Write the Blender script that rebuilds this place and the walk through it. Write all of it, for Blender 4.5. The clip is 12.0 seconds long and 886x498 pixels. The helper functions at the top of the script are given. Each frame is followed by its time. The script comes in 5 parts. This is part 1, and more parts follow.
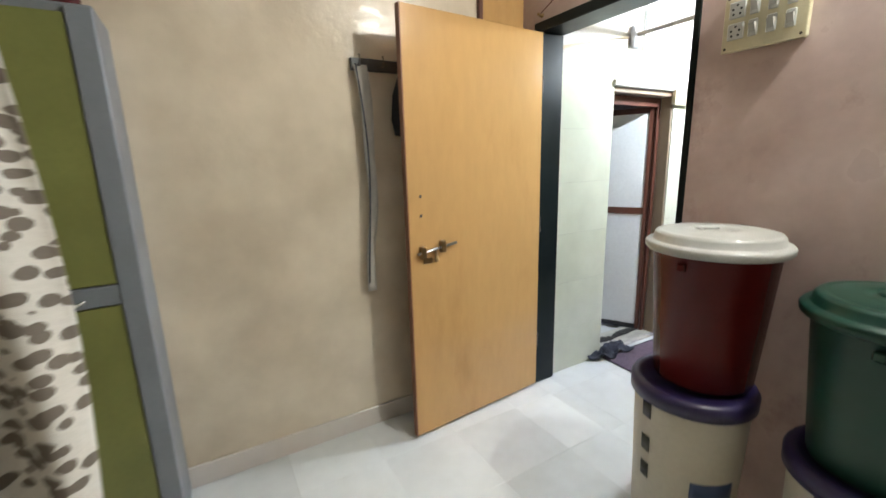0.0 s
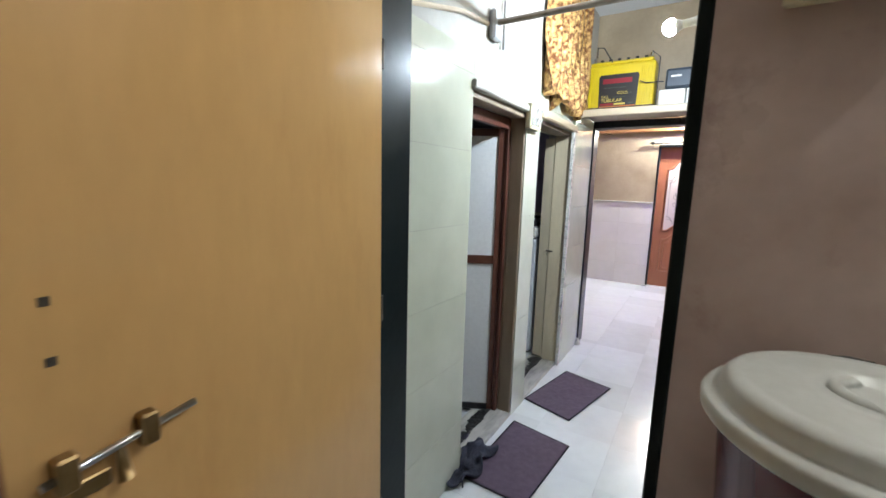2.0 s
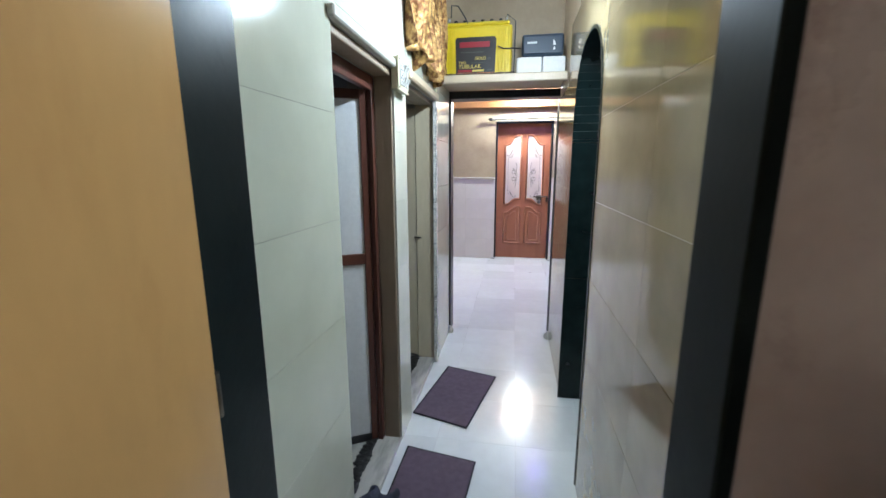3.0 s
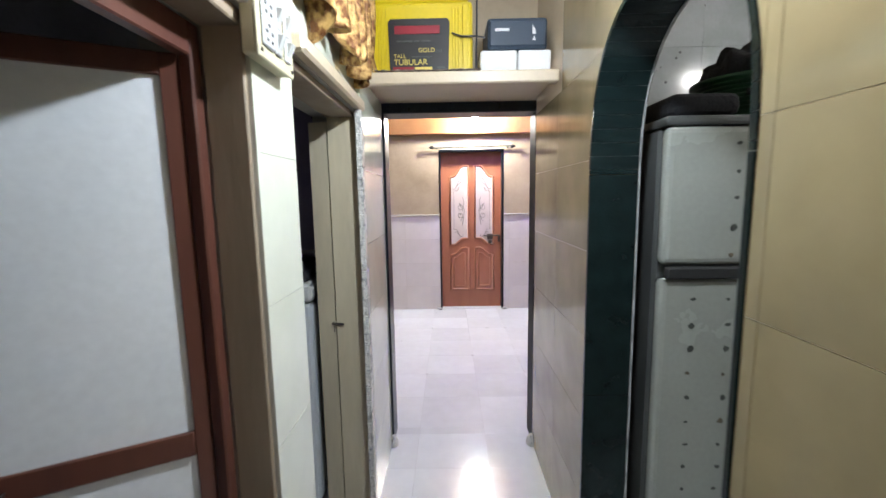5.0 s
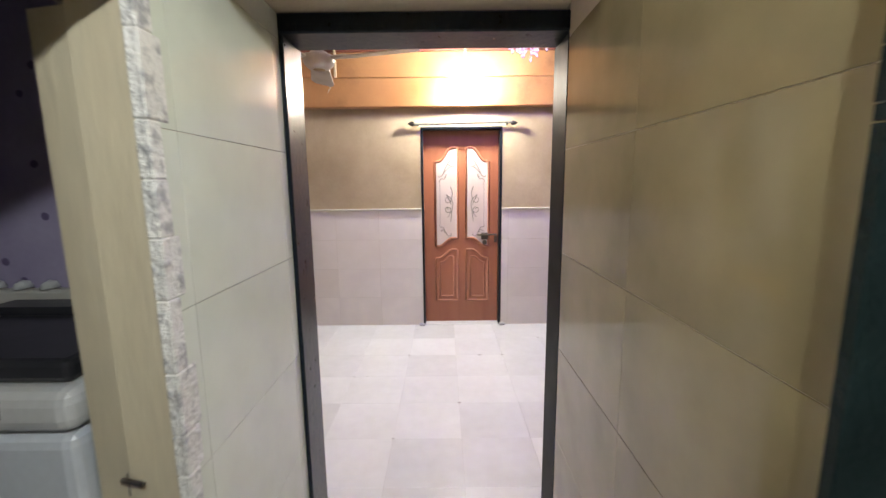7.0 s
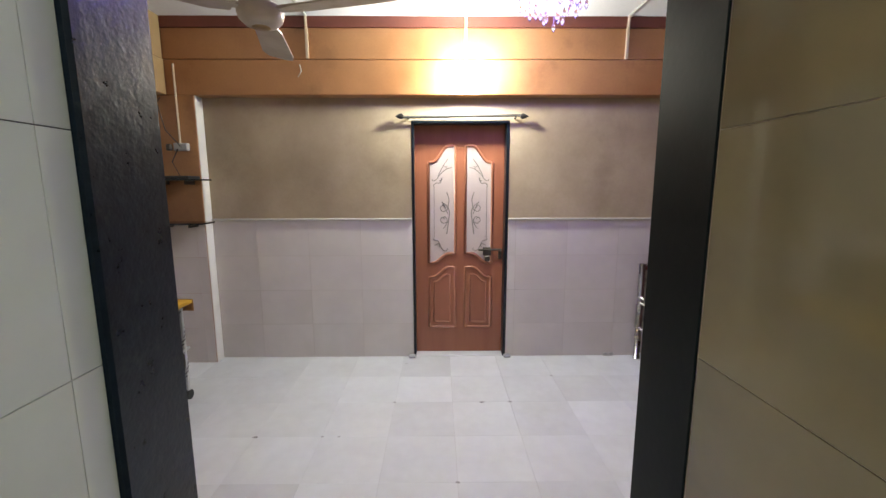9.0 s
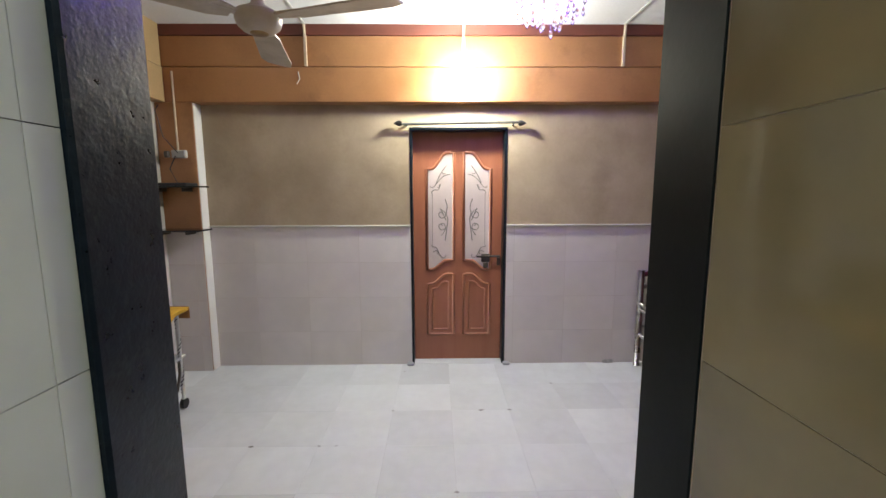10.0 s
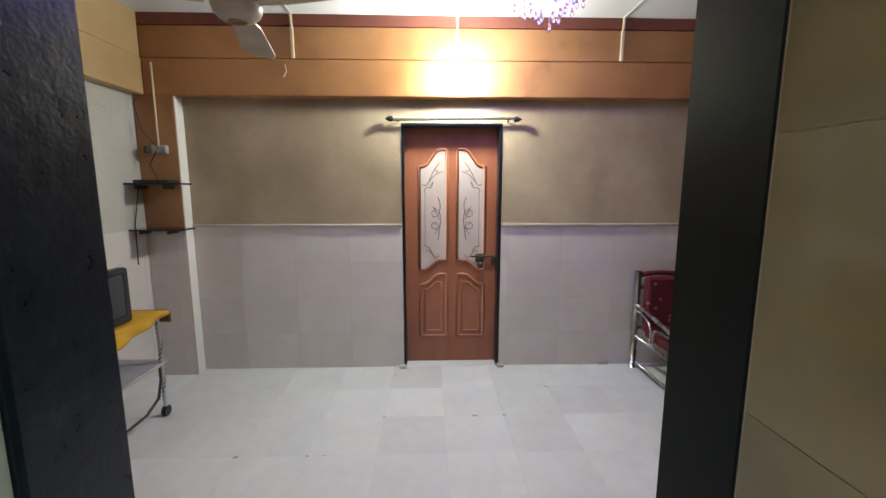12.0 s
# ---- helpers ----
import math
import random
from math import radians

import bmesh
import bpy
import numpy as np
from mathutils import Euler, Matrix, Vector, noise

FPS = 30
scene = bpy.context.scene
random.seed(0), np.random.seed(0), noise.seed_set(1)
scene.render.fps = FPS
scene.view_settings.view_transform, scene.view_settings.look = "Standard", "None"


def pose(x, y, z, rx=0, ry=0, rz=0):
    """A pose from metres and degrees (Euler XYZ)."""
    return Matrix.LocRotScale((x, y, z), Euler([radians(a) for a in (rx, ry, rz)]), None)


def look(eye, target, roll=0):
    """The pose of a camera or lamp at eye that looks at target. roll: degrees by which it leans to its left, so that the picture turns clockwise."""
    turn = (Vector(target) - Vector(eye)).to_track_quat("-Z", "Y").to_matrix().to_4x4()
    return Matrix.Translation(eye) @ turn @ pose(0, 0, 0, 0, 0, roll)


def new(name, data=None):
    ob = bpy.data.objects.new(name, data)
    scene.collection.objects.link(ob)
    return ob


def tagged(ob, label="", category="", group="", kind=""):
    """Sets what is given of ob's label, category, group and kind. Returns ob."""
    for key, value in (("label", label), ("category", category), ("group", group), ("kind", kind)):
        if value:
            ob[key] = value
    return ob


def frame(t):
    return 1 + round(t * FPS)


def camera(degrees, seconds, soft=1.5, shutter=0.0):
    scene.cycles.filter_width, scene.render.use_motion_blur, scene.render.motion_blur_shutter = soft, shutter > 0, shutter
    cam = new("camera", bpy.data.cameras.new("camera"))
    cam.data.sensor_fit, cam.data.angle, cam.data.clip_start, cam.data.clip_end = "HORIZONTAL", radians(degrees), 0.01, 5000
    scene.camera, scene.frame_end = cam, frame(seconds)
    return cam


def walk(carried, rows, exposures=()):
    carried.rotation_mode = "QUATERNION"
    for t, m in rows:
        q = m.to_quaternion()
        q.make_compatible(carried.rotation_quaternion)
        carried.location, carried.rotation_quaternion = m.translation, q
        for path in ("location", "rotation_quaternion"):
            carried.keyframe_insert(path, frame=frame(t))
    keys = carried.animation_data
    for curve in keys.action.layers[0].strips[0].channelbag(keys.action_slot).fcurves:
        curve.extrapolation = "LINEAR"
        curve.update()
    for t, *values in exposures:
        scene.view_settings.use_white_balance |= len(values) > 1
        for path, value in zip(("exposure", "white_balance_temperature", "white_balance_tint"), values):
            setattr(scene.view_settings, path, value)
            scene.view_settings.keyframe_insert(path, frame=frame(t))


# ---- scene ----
cam = camera(94.4, 12.0, shutter=0.4)
PATH = [
    (0, (0.182, 0.717, 1.369), (1.154, 2.414, 0.948), -1.6),
    (0.5, (0.375, 0.945, 1.384), (1.444, 2.565, 1.057), 0.5),
    (1, (0.506, 1.197, 1.401), (1.771, 2.716, 1.099), 1.2),
    (1.5, (0.614, 1.483, 1.4), (2.247, 2.59, 1.072), -0.3),
    (2, (0.851, 1.62, 1.389), (2.525, 2.669, 1.076), 1.6),
    (2.5, (1.057, 1.796, 1.388), (2.892, 2.511, 1.035), 1.2),
    (3, (1.244, 1.958, 1.378), (3.177, 2.286, 0.982), -0.1),
    (3.2, (1.336, 1.983, 1.382), (3.263, 2.36, 1.004), -1.3),
    (4.8, (2.132, 2.158, 1.432), (4.114, 2.148, 1.163), -0.9),
    (5, (2.248, 2.112, 1.439), (4.232, 2.14, 1.184), -0.9),
    (5.5, (2.495, 2.112, 1.439), (4.479, 2.054, 1.197), -0.8),
    (6, (2.739, 2.162, 1.446), (4.715, 1.989, 1.186), -2.4),
    (6.5, (3.011, 2.039, 1.437), (4.988, 2.036, 1.141), -2.0),
    (7, (3.264, 1.996, 1.455), (5.239, 2.004, 1.142), -0.6),
    (7.2, (3.348, 1.995, 1.444), (5.325, 1.936, 1.149), -0.1),
    (8.8, (3.963, 1.983, 1.465), (5.944, 1.958, 1.19), -0.3),
    (9, (3.96, 1.998, 1.48), (5.936, 1.979, 1.177), -0.1),
    (9.5, (3.956, 2.002, 1.466), (5.936, 1.984, 1.183), -0.3),
    (10, (3.97, 1.996, 1.468), (5.952, 1.97, 1.203), -0.2),
    (10.5, (3.992, 1.995, 1.477), (5.971, 1.948, 1.193), -0.2),
    (11, (4.007, 1.996, 1.484), (5.989, 1.95, 1.217), -0.3),
    (11.5, (4.029, 2.001, 1.489), (6.009, 1.949, 1.217), -0.1),
    (12, (4.071, 1.997, 1.495), (6.049, 1.935, 1.205), -0.0),
]
EXPOSURES = [(0.0, 1.37, 6350, 8), (0.5, 1.27, 6300, 7), (1.0, 1.0, 6250, 9), (1.5, 0.9, 6250, 8), (2.0, 0.55, 6200, 7), (2.5, 0.14, 5850, 7), (3.2, 0.34, 5850, 3), (4.8, 0.47, 6300, 9), (5.5, 0.08, 6450, 10), (6.0, 0.03, 6750, 10), (6.6, 0.36, 7050, 8), (7.2, 0.3, 7050, 9), (8.8, -0.2, 6750, 3), (10.5, -0.27, 6700, 0), (12.0, -0.4, 6700, -1)]
walk(cam, [(t, look(eye, target, roll)) for t, eye, target, roll in PATH], EXPOSURES)

# ---- world: closed rooms at night, a faint dark surround only ----
world = bpy.data.worlds.new("world")
scene.world = world
world.use_nodes = True
world.node_tree.nodes["Background"].inputs["Color"].default_value = (0.02, 0.02, 0.025, 1)
world.node_tree.nodes["Background"].inputs["Strength"].default_value = 0.2

# ---- strength of the lamps ----
ROOM_LAMP, PASSAGE_LAMP, LIVING_LAMP, CHANDELIER, KITCHEN_FILL = 850.0, 1080.0, 1650.0, 150.0, 290.0

# ---- plan, metres ----
N, S = 2.48, 1.65             # passage walls
S2, N2 = 1.64, 2.458                    # the same past the arch and the washing room door
W0, W1 = 1.806, 1.958         # wall between bedroom and passage
E0, E1 = 4.50, 4.648          # wall between passage and living room
EAST, BEAM = 7.39, 7.285      # living room: wall with the door, beam and pillar in front of it
NORTH, SOUTH = 4.18, -1.7     # living room
BN = 2.615                    # bedroom north wall
HIGH = 2.75


# ---- materials ----
def surf(name, a, b=None, scale=6.0, rough=0.5, metal=0.0, bump=0.0, fine=60.0, vary=0.0, spots=None, coat=0.0, stretch=(1, 1, 1), rvar=0.1, spec=0.5, lo=0.25, hi=0.75, stain=None):
    """a and b are the two base colours, mixed by large blotches and fine grain; vary shifts each piece; spots = (colour, scale, size);
    stain = (colour, scale, from, to, amount) lays soft-edged dirt over them."""
    m = bpy.data.materials.new(name)
    m.use_nodes = True
    t = m.node_tree
    n, l = t.nodes, t.links
    p = n["Principled BSDF"]
    b = b or tuple(c * 0.86 for c in a)
    tc = n.new("ShaderNodeTexCoord")
    mp = n.new("ShaderNodeMapping")
    mp.inputs["Scale"].default_value = stretch
    l.new(tc.outputs["Object"], mp.inputs["Vector"])
    info = n.new("ShaderNodeObjectInfo")
    add = n.new("ShaderNodeVectorMath")
    mul = n.new("ShaderNodeVectorMath")
    mul.operation = "SCALE"
    l.new(info.outputs["Random"], mul.inputs["Scale"])
    mul.inputs[0].default_value = (7.1, 3.3, 5.7) if vary else (0, 0, 0)
    l.new(mp.outputs["Vector"], add.inputs[0])
    l.new(mul.outputs["Vector"], add.inputs[1])
    big = n.new("ShaderNodeTexNoise")
    big.inputs["Scale"].default_value, big.inputs["Detail"].default_value = scale, 6
    l.new(add.outputs["Vector"], big.inputs["Vector"])
    grain = n.new("ShaderNodeTexNoise")
    grain.inputs["Scale"].default_value, grain.inputs["Detail"].default_value = fine, 4
    l.new(add.outputs["Vector"], grain.inputs["Vector"])
    ramp = n.new("ShaderNodeMapRange")
    ramp.inputs["From Min"].default_value, ramp.inputs["From Max"].default_value = lo, hi
    l.new(big.outputs["Fac"], ramp.inputs["Value"])
    mix = n.new("ShaderNodeMix")
    mix.data_type = "RGBA"
    l.new(ramp.outputs["Result"], mix.inputs["Factor"])
    mix.inputs["A"].default_value, mix.inputs["B"].default_value = (*a, 1), (*b, 1)
    hsv = n.new("ShaderNodeHueSaturation")
    l.new(mix.outputs["Result"], hsv.inputs["Color"])
    val = n.new("ShaderNodeMath")
    val.operation = "MULTIPLY_ADD"
    l.new(grain.outputs["Fac"], val.inputs[0])
    val.inputs[1].default_value, val.inputs[2].default_value = 0.16, 0.92
    last = val
    if vary:
        v2 = n.new("ShaderNodeMath")
        v2.operation = "MULTIPLY_ADD"
        l.new(info.outputs["Random"], v2.inputs[0])
        v2.inputs[1].default_value = vary
        l.new(val.outputs[0], v2.inputs[2])
        last = v2
    l.new(last.outputs[0], hsv.inputs["Value"])
    colour = hsv.outputs["Color"]
    if spots:
        vor = n.new("ShaderNodeTexVoronoi")
        vor.inputs["Scale"].default_value = spots[1]
        l.new(add.outputs["Vector"], vor.inputs["Vector"])
        wob = n.new("ShaderNodeMath")
        wob.operation = "MULTIPLY_ADD"
        l.new(grain.outputs["Fac"], wob.inputs[0])
        wob.inputs[1].default_value = 0.35 * spots[2]
        l.new(vor.outputs["Distance"], wob.inputs[2])
        less = n.new("ShaderNodeMath")
        less.operation = "LESS_THAN"
        l.new(wob.outputs[0], less.inputs[0])
        less.inputs[1].default_value = spots[2]
        sm = n.new("ShaderNodeMix")
        sm.data_type = "RGBA"
        l.new(less.outputs[0], sm.inputs["Factor"])
        l.new(colour, sm.inputs["A"])
        sm.inputs["B"].default_value = (*spots[0], 1)
        colour = sm.outputs["Result"]
    if stain:
        dirt = n.new("ShaderNodeTexNoise")
        dirt.inputs["Scale"].default_value, dirt.inputs["Detail"].default_value, dirt.inputs["Roughness"].default_value = stain[1], 9, 0.68
        l.new(add.outputs["Vector"], dirt.inputs["Vector"])
        edge = n.new("ShaderNodeMapRange")
        edge.inputs["From Min"].default_value, edge.inputs["From Max"].default_value = stain[2], stain[3]
        edge.inputs["To Max"].default_value = stain[4]
        l.new(dirt.outputs["Fac"], edge.inputs["Value"])
        dm = n.new("ShaderNodeMix")
        dm.data_type = "RGBA"
        l.new(edge.outputs["Result"], dm.inputs["Factor"])
        l.new(colour, dm.inputs["A"])
        dm.inputs["B"].default_value = (*stain[0], 1)
        colour = dm.outputs["Result"]
    l.new(colour, p.inputs["Base Color"])
    rr = n.new("ShaderNodeMath")
    rr.operation = "MULTIPLY_ADD"
    l.new(big.outputs["Fac"], rr.inputs[0])
    rr.inputs[1].default_value, rr.inputs[2].default_value = rvar, max(0.02, rough - rvar * 0.5)
    l.new(rr.outputs[0], p.inputs["Roughness"])
    p.inputs["Metallic"].default_value = metal
    p.inputs["Specular IOR Level"].default_value = spec
    p.inputs["Coat Weight"].default_value = coat
    p.inputs["Coat Roughness"].default_value = 0.08
    if bump:
        bp = n.new("ShaderNodeBump")
        bp.inputs["Strength"].default_value, bp.inputs["Distance"].default_value = 0.6, bump
        ad = n.new("ShaderNodeMath")
        ad.operation = "MULTIPLY_ADD"
        l.new(big.outputs["Fac"], ad.inputs[0])
        ad.inputs[1].default_value = 2.0
        l.new(grain.outputs["Fac"], ad.inputs[2])
        l.new(ad.outputs[0], bp.inputs["Height"])
        l.new(bp.outputs["Normal"], p.inputs["Normal"])
    return m


def glow(name, colour, strength):
    m = bpy.data.materials.new(name)
    m.use_nodes = True
    p = m.node_tree.nodes["Principled BSDF"]
    p.inputs["Base Color"].default_value = (0.8, 0.8, 0.8, 1)
    p.inputs["Emission Color"].default_value = (*colour, 1)
    p.inputs["Emission Strength"].default_value = strength
    return m


def glass(name, colour, rough=0.02):
    m = surf(name, colour, colour, rough=rough, rvar=0.0)
    m.node_tree.nodes["Principled BSDF"].inputs["Transmission Weight"].default_value = 0.95
    return m


# pale blotches in the colour stand in for sheen on the gloss paint
beige_paint = surf("beige_oil_paint", (0.77, 0.675, 0.54), (0.56, 0.475, 0.365), 2.3, 0.18, bump=0.010, fine=5, rvar=0.3, lo=0.32, hi=0.68)
mauve_paint = surf("mauve_wall_paint", (0.59, 0.47, 0.445), (0.41, 0.305, 0.275), 3.4, 0.32, bump=0.002, fine=24, rvar=0.3, lo=0.34, hi=0.7, stain=((0.24, 0.135, 0.11), 2.6, 0.55, 0.72, 0.75))
white_paint = surf("white_wall_paint", (0.52, 0.51, 0.46), (0.41, 0.395, 0.345), 2.4, 0.5, bump=0.003, fine=40)
shelf_paint = surf("cream_shelf_paint", (0.62, 0.51, 0.36), (0.52, 0.42, 0.29), 3.0, 0.4, bump=0.002)
tan_paint = surf("tan_wall_paint", (0.43, 0.345, 0.235), (0.31, 0.24, 0.155), 2.2, 0.4, bump=0.0014, fine=45, rvar=0.25, lo=0.34, hi=0.68, stain=((0.20, 0.15, 0.095), 1.8, 0.54, 0.74, 0.5))
orange_paint = surf("orange_wall_paint", (0.43, 0.215, 0.09), (0.31, 0.135, 0.05), 1.6, 0.4, bump=0.001, fine=60, rvar=0.2, lo=0.36, hi=0.66, stain=((0.17, 0.07, 0.03), 2.2, 0.55, 0.75, 0.6))
maroon_paint = surf("maroon_band_paint", (0.20, 0.052, 0.032), (0.14, 0.036, 0.022), 3.0, 0.45)
ceiling_paint = surf("white_ceiling_paint", (0.76, 0.77, 0.80), (0.70, 0.71, 0.74), 2.0, 0.8, bump=0.002)
grey_plaster = surf("grey_plaster", (0.42, 0.42, 0.42), (0.34, 0.34, 0.35), 3.0, 0.8, bump=0.004)
broken_plaster = surf("chipped_white_plaster", (0.68, 0.66, 0.61), (0.36, 0.35, 0.34), 34.0, 0.9, bump=0.012, fine=90, lo=0.52, hi=0.66)
marble = surf("white_marble_tile", (0.66, 0.685, 0.69), (0.59, 0.61, 0.61), 3.0, 0.15, vary=0.17, fine=14, rvar=0.10, bump=0.0014)
grout = surf("grey_grout", (0.50, 0.49, 0.46), None, 20, 0.9)
passage_tile = surf("pale_green_wall_tile", (0.66, 0.68, 0.575), (0.60, 0.625, 0.51), 4.0, 0.12, vary=0.05, fine=10, rvar=0.06, bump=0.0006)
beige_tile = surf("beige_wall_tile", (0.36, 0.287, 0.162), (0.22, 0.174, 0.096), 4.0, 0.08, vary=0.05, fine=12, rvar=0.05, bump=0.0006, spec=0.6)
dado_tile = surf("pale_lilac_wall_tile", (0.67, 0.625, 0.585), (0.61, 0.56, 0.52), 3.0, 0.22, vary=0.05, fine=12, rvar=0.08)
speckled_tile = surf("white_speckled_tile", (0.68, 0.71, 0.74), (0.52, 0.58, 0.57), 9.0, 0.15, vary=0.05, spots=((0.16, 0.17, 0.18), 15.0, 0.13))
lilac_tile = surf("lilac_mottled_tile", (0.36, 0.32, 0.43), (0.29, 0.25, 0.36), 8.0, 0.3, vary=0.05, spots=((0.11, 0.08, 0.16), 14.0, 0.2))
green_granite = surf("dark_green_granite", (0.004, 0.009, 0.009), (0.008, 0.017, 0.017), 14.0, 0.25, vary=0.01, spec=0.3, bump=0.001, fine=120)
black_frame = surf("black_green_gloss_paint", (0.003, 0.006, 0.010), (0.008, 0.015, 0.023), 46.0, 0.3, bump=0.0008, fine=150, rvar=0.14, spec=0.3, stain=((0.026, 0.033, 0.032), 20, 0.56, 0.68, 0.7))
black_matt = surf("black_green_dull_paint", (0.004, 0.006, 0.006), (0.010, 0.013, 0.013), 12.0, 0.5, bump=0.0004, fine=60, rvar=0.2, spec=0.1)
black_smooth = surf("black_green_smooth_paint", (0.004, 0.008, 0.010), (0.007, 0.013, 0.015), 9.0, 0.32, bump=0.0006, fine=40, rvar=0.15, spec=0.2)
ochre_laminate = surf("ochre_laminate", (0.55, 0.335, 0.14), (0.50, 0.295, 0.118), 1.5, 0.13, fine=30, stretch=(1, 1, 0.3), rvar=0.10, bump=0.0004, stain=((0.36, 0.19, 0.075), 3.0, 0.55, 0.75, 0.5))
edge_wood = surf("reddish_edge_wood", (0.24, 0.105, 0.05), (0.16, 0.065, 0.035), 12, 0.5, stretch=(1, 1, 0.1))
brown_wood = surf("red_brown_wood", (0.13, 0.045, 0.028), (0.075, 0.026, 0.018), 14, 0.4, stretch=(1, 1, 0.12), bump=0.001)
taupe_wood = surf("worn_taupe_frame", (0.33, 0.26, 0.185), (0.25, 0.19, 0.13), 10, 0.55, stretch=(1, 1, 0.15), bump=0.002)
cream_wood = surf("cream_painted_wood", (0.66, 0.58, 0.41), (0.55, 0.47, 0.32), 9, 0.5, stretch=(1, 1, 0.2), bump=0.002)
white_panel = surf("white_plastic_panel", (0.80, 0.82, 0.84), (0.76, 0.78, 0.80), 2.0, 0.3)
door_wood = surf("moulded_reddish_door", (0.35, 0.13, 0.068), (0.27, 0.095, 0.05), 12, 0.35, stretch=(1, 1, 0.1), fine=70, bump=0.0006)
door_groove = surf("door_moulding_light", (0.40, 0.16, 0.088), (0.32, 0.12, 0.064), 12, 0.35, stretch=(1, 1, 0.1))
etched_glass = surf("frosted_glass", (0.55, 0.465, 0.425), (0.48, 0.395, 0.36), 6, 0.4, bump=0.001, fine=200)
etching = surf("grey_etching", (0.19, 0.175, 0.155), None, 20, 0.5)
steel = surf("brushed_steel", (0.50, 0.49, 0.47), (0.40, 0.39, 0.37), 10, 0.28, metal=1.0)
dark_metal = surf("dark_metal", (0.06, 0.055, 0.05), (0.10, 0.08, 0.06), 30, 0.45, metal=0.5)
black_plastic = surf("black_plastic", (0.018, 0.018, 0.021), (0.028, 0.028, 0.03), 20, 0.35)
white_plastic = surf("white_plastic", (0.50, 0.505, 0.49), (0.42, 0.42, 0.40), 6, 0.33, rvar=0.15)
cream_plastic = surf("cream_plastic", (0.60, 0.55, 0.38), (0.54, 0.49, 0.33), 6, 0.4)
maroon_plastic = surf("maroon_plastic", (0.11, 0.011, 0.010), (0.075, 0.007, 0.007), 5, 0.24, rvar=0.12, spec=0.2)
green_plastic = surf("dark_green_plastic", (0.008, 0.05, 0.034), (0.006, 0.036, 0.026), 5, 0.35)
purple_plastic = surf("indigo_plastic", (0.03, 0.022, 0.09), (0.022, 0.016, 0.06), 5, 0.35)
drum_plastic = surf("off_white_drum_plastic", (0.58, 0.54, 0.45), (0.50, 0.46, 0.37), 5, 0.4)
mat_cloth = surf("plum_mat_cloth", (0.125, 0.09, 0.125), (0.088, 0.063, 0.09), 30, 0.95, bump=0.004, fine=220)
dark_cloth = surf("dark_blue_cloth", (0.02, 0.02, 0.03), (0.05, 0.055, 0.08), 14, 0.95, bump=0.01, fine=120)
black_cloth = surf("black_cloth", (0.010, 0.011, 0.013), (0.02, 0.02, 0.024), 10, 0.95, bump=0.01, fine=100)
gold_cloth = surf("gold_brocade_cloth", (0.58, 0.36, 0.13), (0.15, 0.055, 0.014), 38, 0.32, metal=0.45, bump=0.01, fine=90, lo=0.40, hi=0.60)
print_cloth = surf("white_printed_cloth", (0.62, 0.60, 0.55), (0.55, 0.53, 0.48), 5, 0.85, spots=((0.15, 0.125, 0.10), 21.0, 0.56), bump=0.004, stretch=(1.0, 1.0, 1.7), fine=45)
yellow_paint = surf("yellow_plastic_case", (0.66, 0.50, 0.012), (0.58, 0.43, 0.01), 5, 0.35)
label_black = surf("black_label", (0.018, 0.017, 0.016), (0.03, 0.028, 0.025), 6, 0.35)
ink_red = surf("red_print", (0.26, 0.012, 0.022), None, 8, 0.4)
ink_orange = surf("orange_print", (0.65, 0.18, 0.03), None, 8, 0.4)
ink_yellow = surf("yellow_print", (0.70, 0.56, 0.12), None, 8, 0.4)
ink_white = surf("white_print", (0.70, 0.72, 0.74), None, 8, 0.4)
ink_blue = surf("blue_print", (0.03, 0.055, 0.13), None, 8, 0.4)
ink_grey = surf("grey_green_print", (0.07, 0.078, 0.062), (0.03, 0.032, 0.03), 60, 0.5)
ink_brown = surf("brown_green_print", (0.17, 0.13, 0.075), (0.05, 0.05, 0.04), 70, 0.5)
inverter_blue = surf("slate_blue_plastic", (0.035, 0.055, 0.085), (0.028, 0.045, 0.07), 6, 0.35)
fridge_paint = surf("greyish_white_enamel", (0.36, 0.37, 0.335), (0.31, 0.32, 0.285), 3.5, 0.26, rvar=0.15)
# side cabinet and top cover, coloured far darker than the doors
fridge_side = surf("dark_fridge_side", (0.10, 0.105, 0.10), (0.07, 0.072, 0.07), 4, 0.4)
rubber = surf("black_rubber", (0.02, 0.02, 0.02), None, 10, 0.7)
basket_green = surf("green_basket_plastic", (0.012, 0.062, 0.026), (0.009, 0.045, 0.02), 10, 0.4)
washer_white = surf("washer_grey_white", (0.50, 0.53, 0.55), (0.45, 0.475, 0.50), 2, 0.35)
fan_paint = surf("cream_fan_enamel", (0.50, 0.445, 0.37), (0.36, 0.30, 0.235), 14, 0.35)
yellow_cloth = surf("mustard_cloth", (0.62, 0.36, 0.03), (0.50, 0.27, 0.02), 10, 0.85, bump=0.004, fine=150)
maroon_cloth = surf("maroon_floral_cloth", (0.13, 0.012, 0.02), (0.09, 0.008, 0.015), 8, 0.8, spots=((0.30, 0.14, 0.15), 9.0, 0.16), bump=0.003)
tv_screen = surf("grey_tube_screen", (0.05, 0.055, 0.055), (0.045, 0.05, 0.05), 4, 0.15)
cupboard_green = surf("olive_green_enamel", (0.22, 0.23, 0.07), (0.16, 0.17, 0.05), 3.0, 0.4, rvar=0.15)
cupboard_grey = surf("blue_grey_enamel", (0.22, 0.24, 0.27), (0.17, 0.185, 0.21), 5.0, 0.4, bump=0.001)
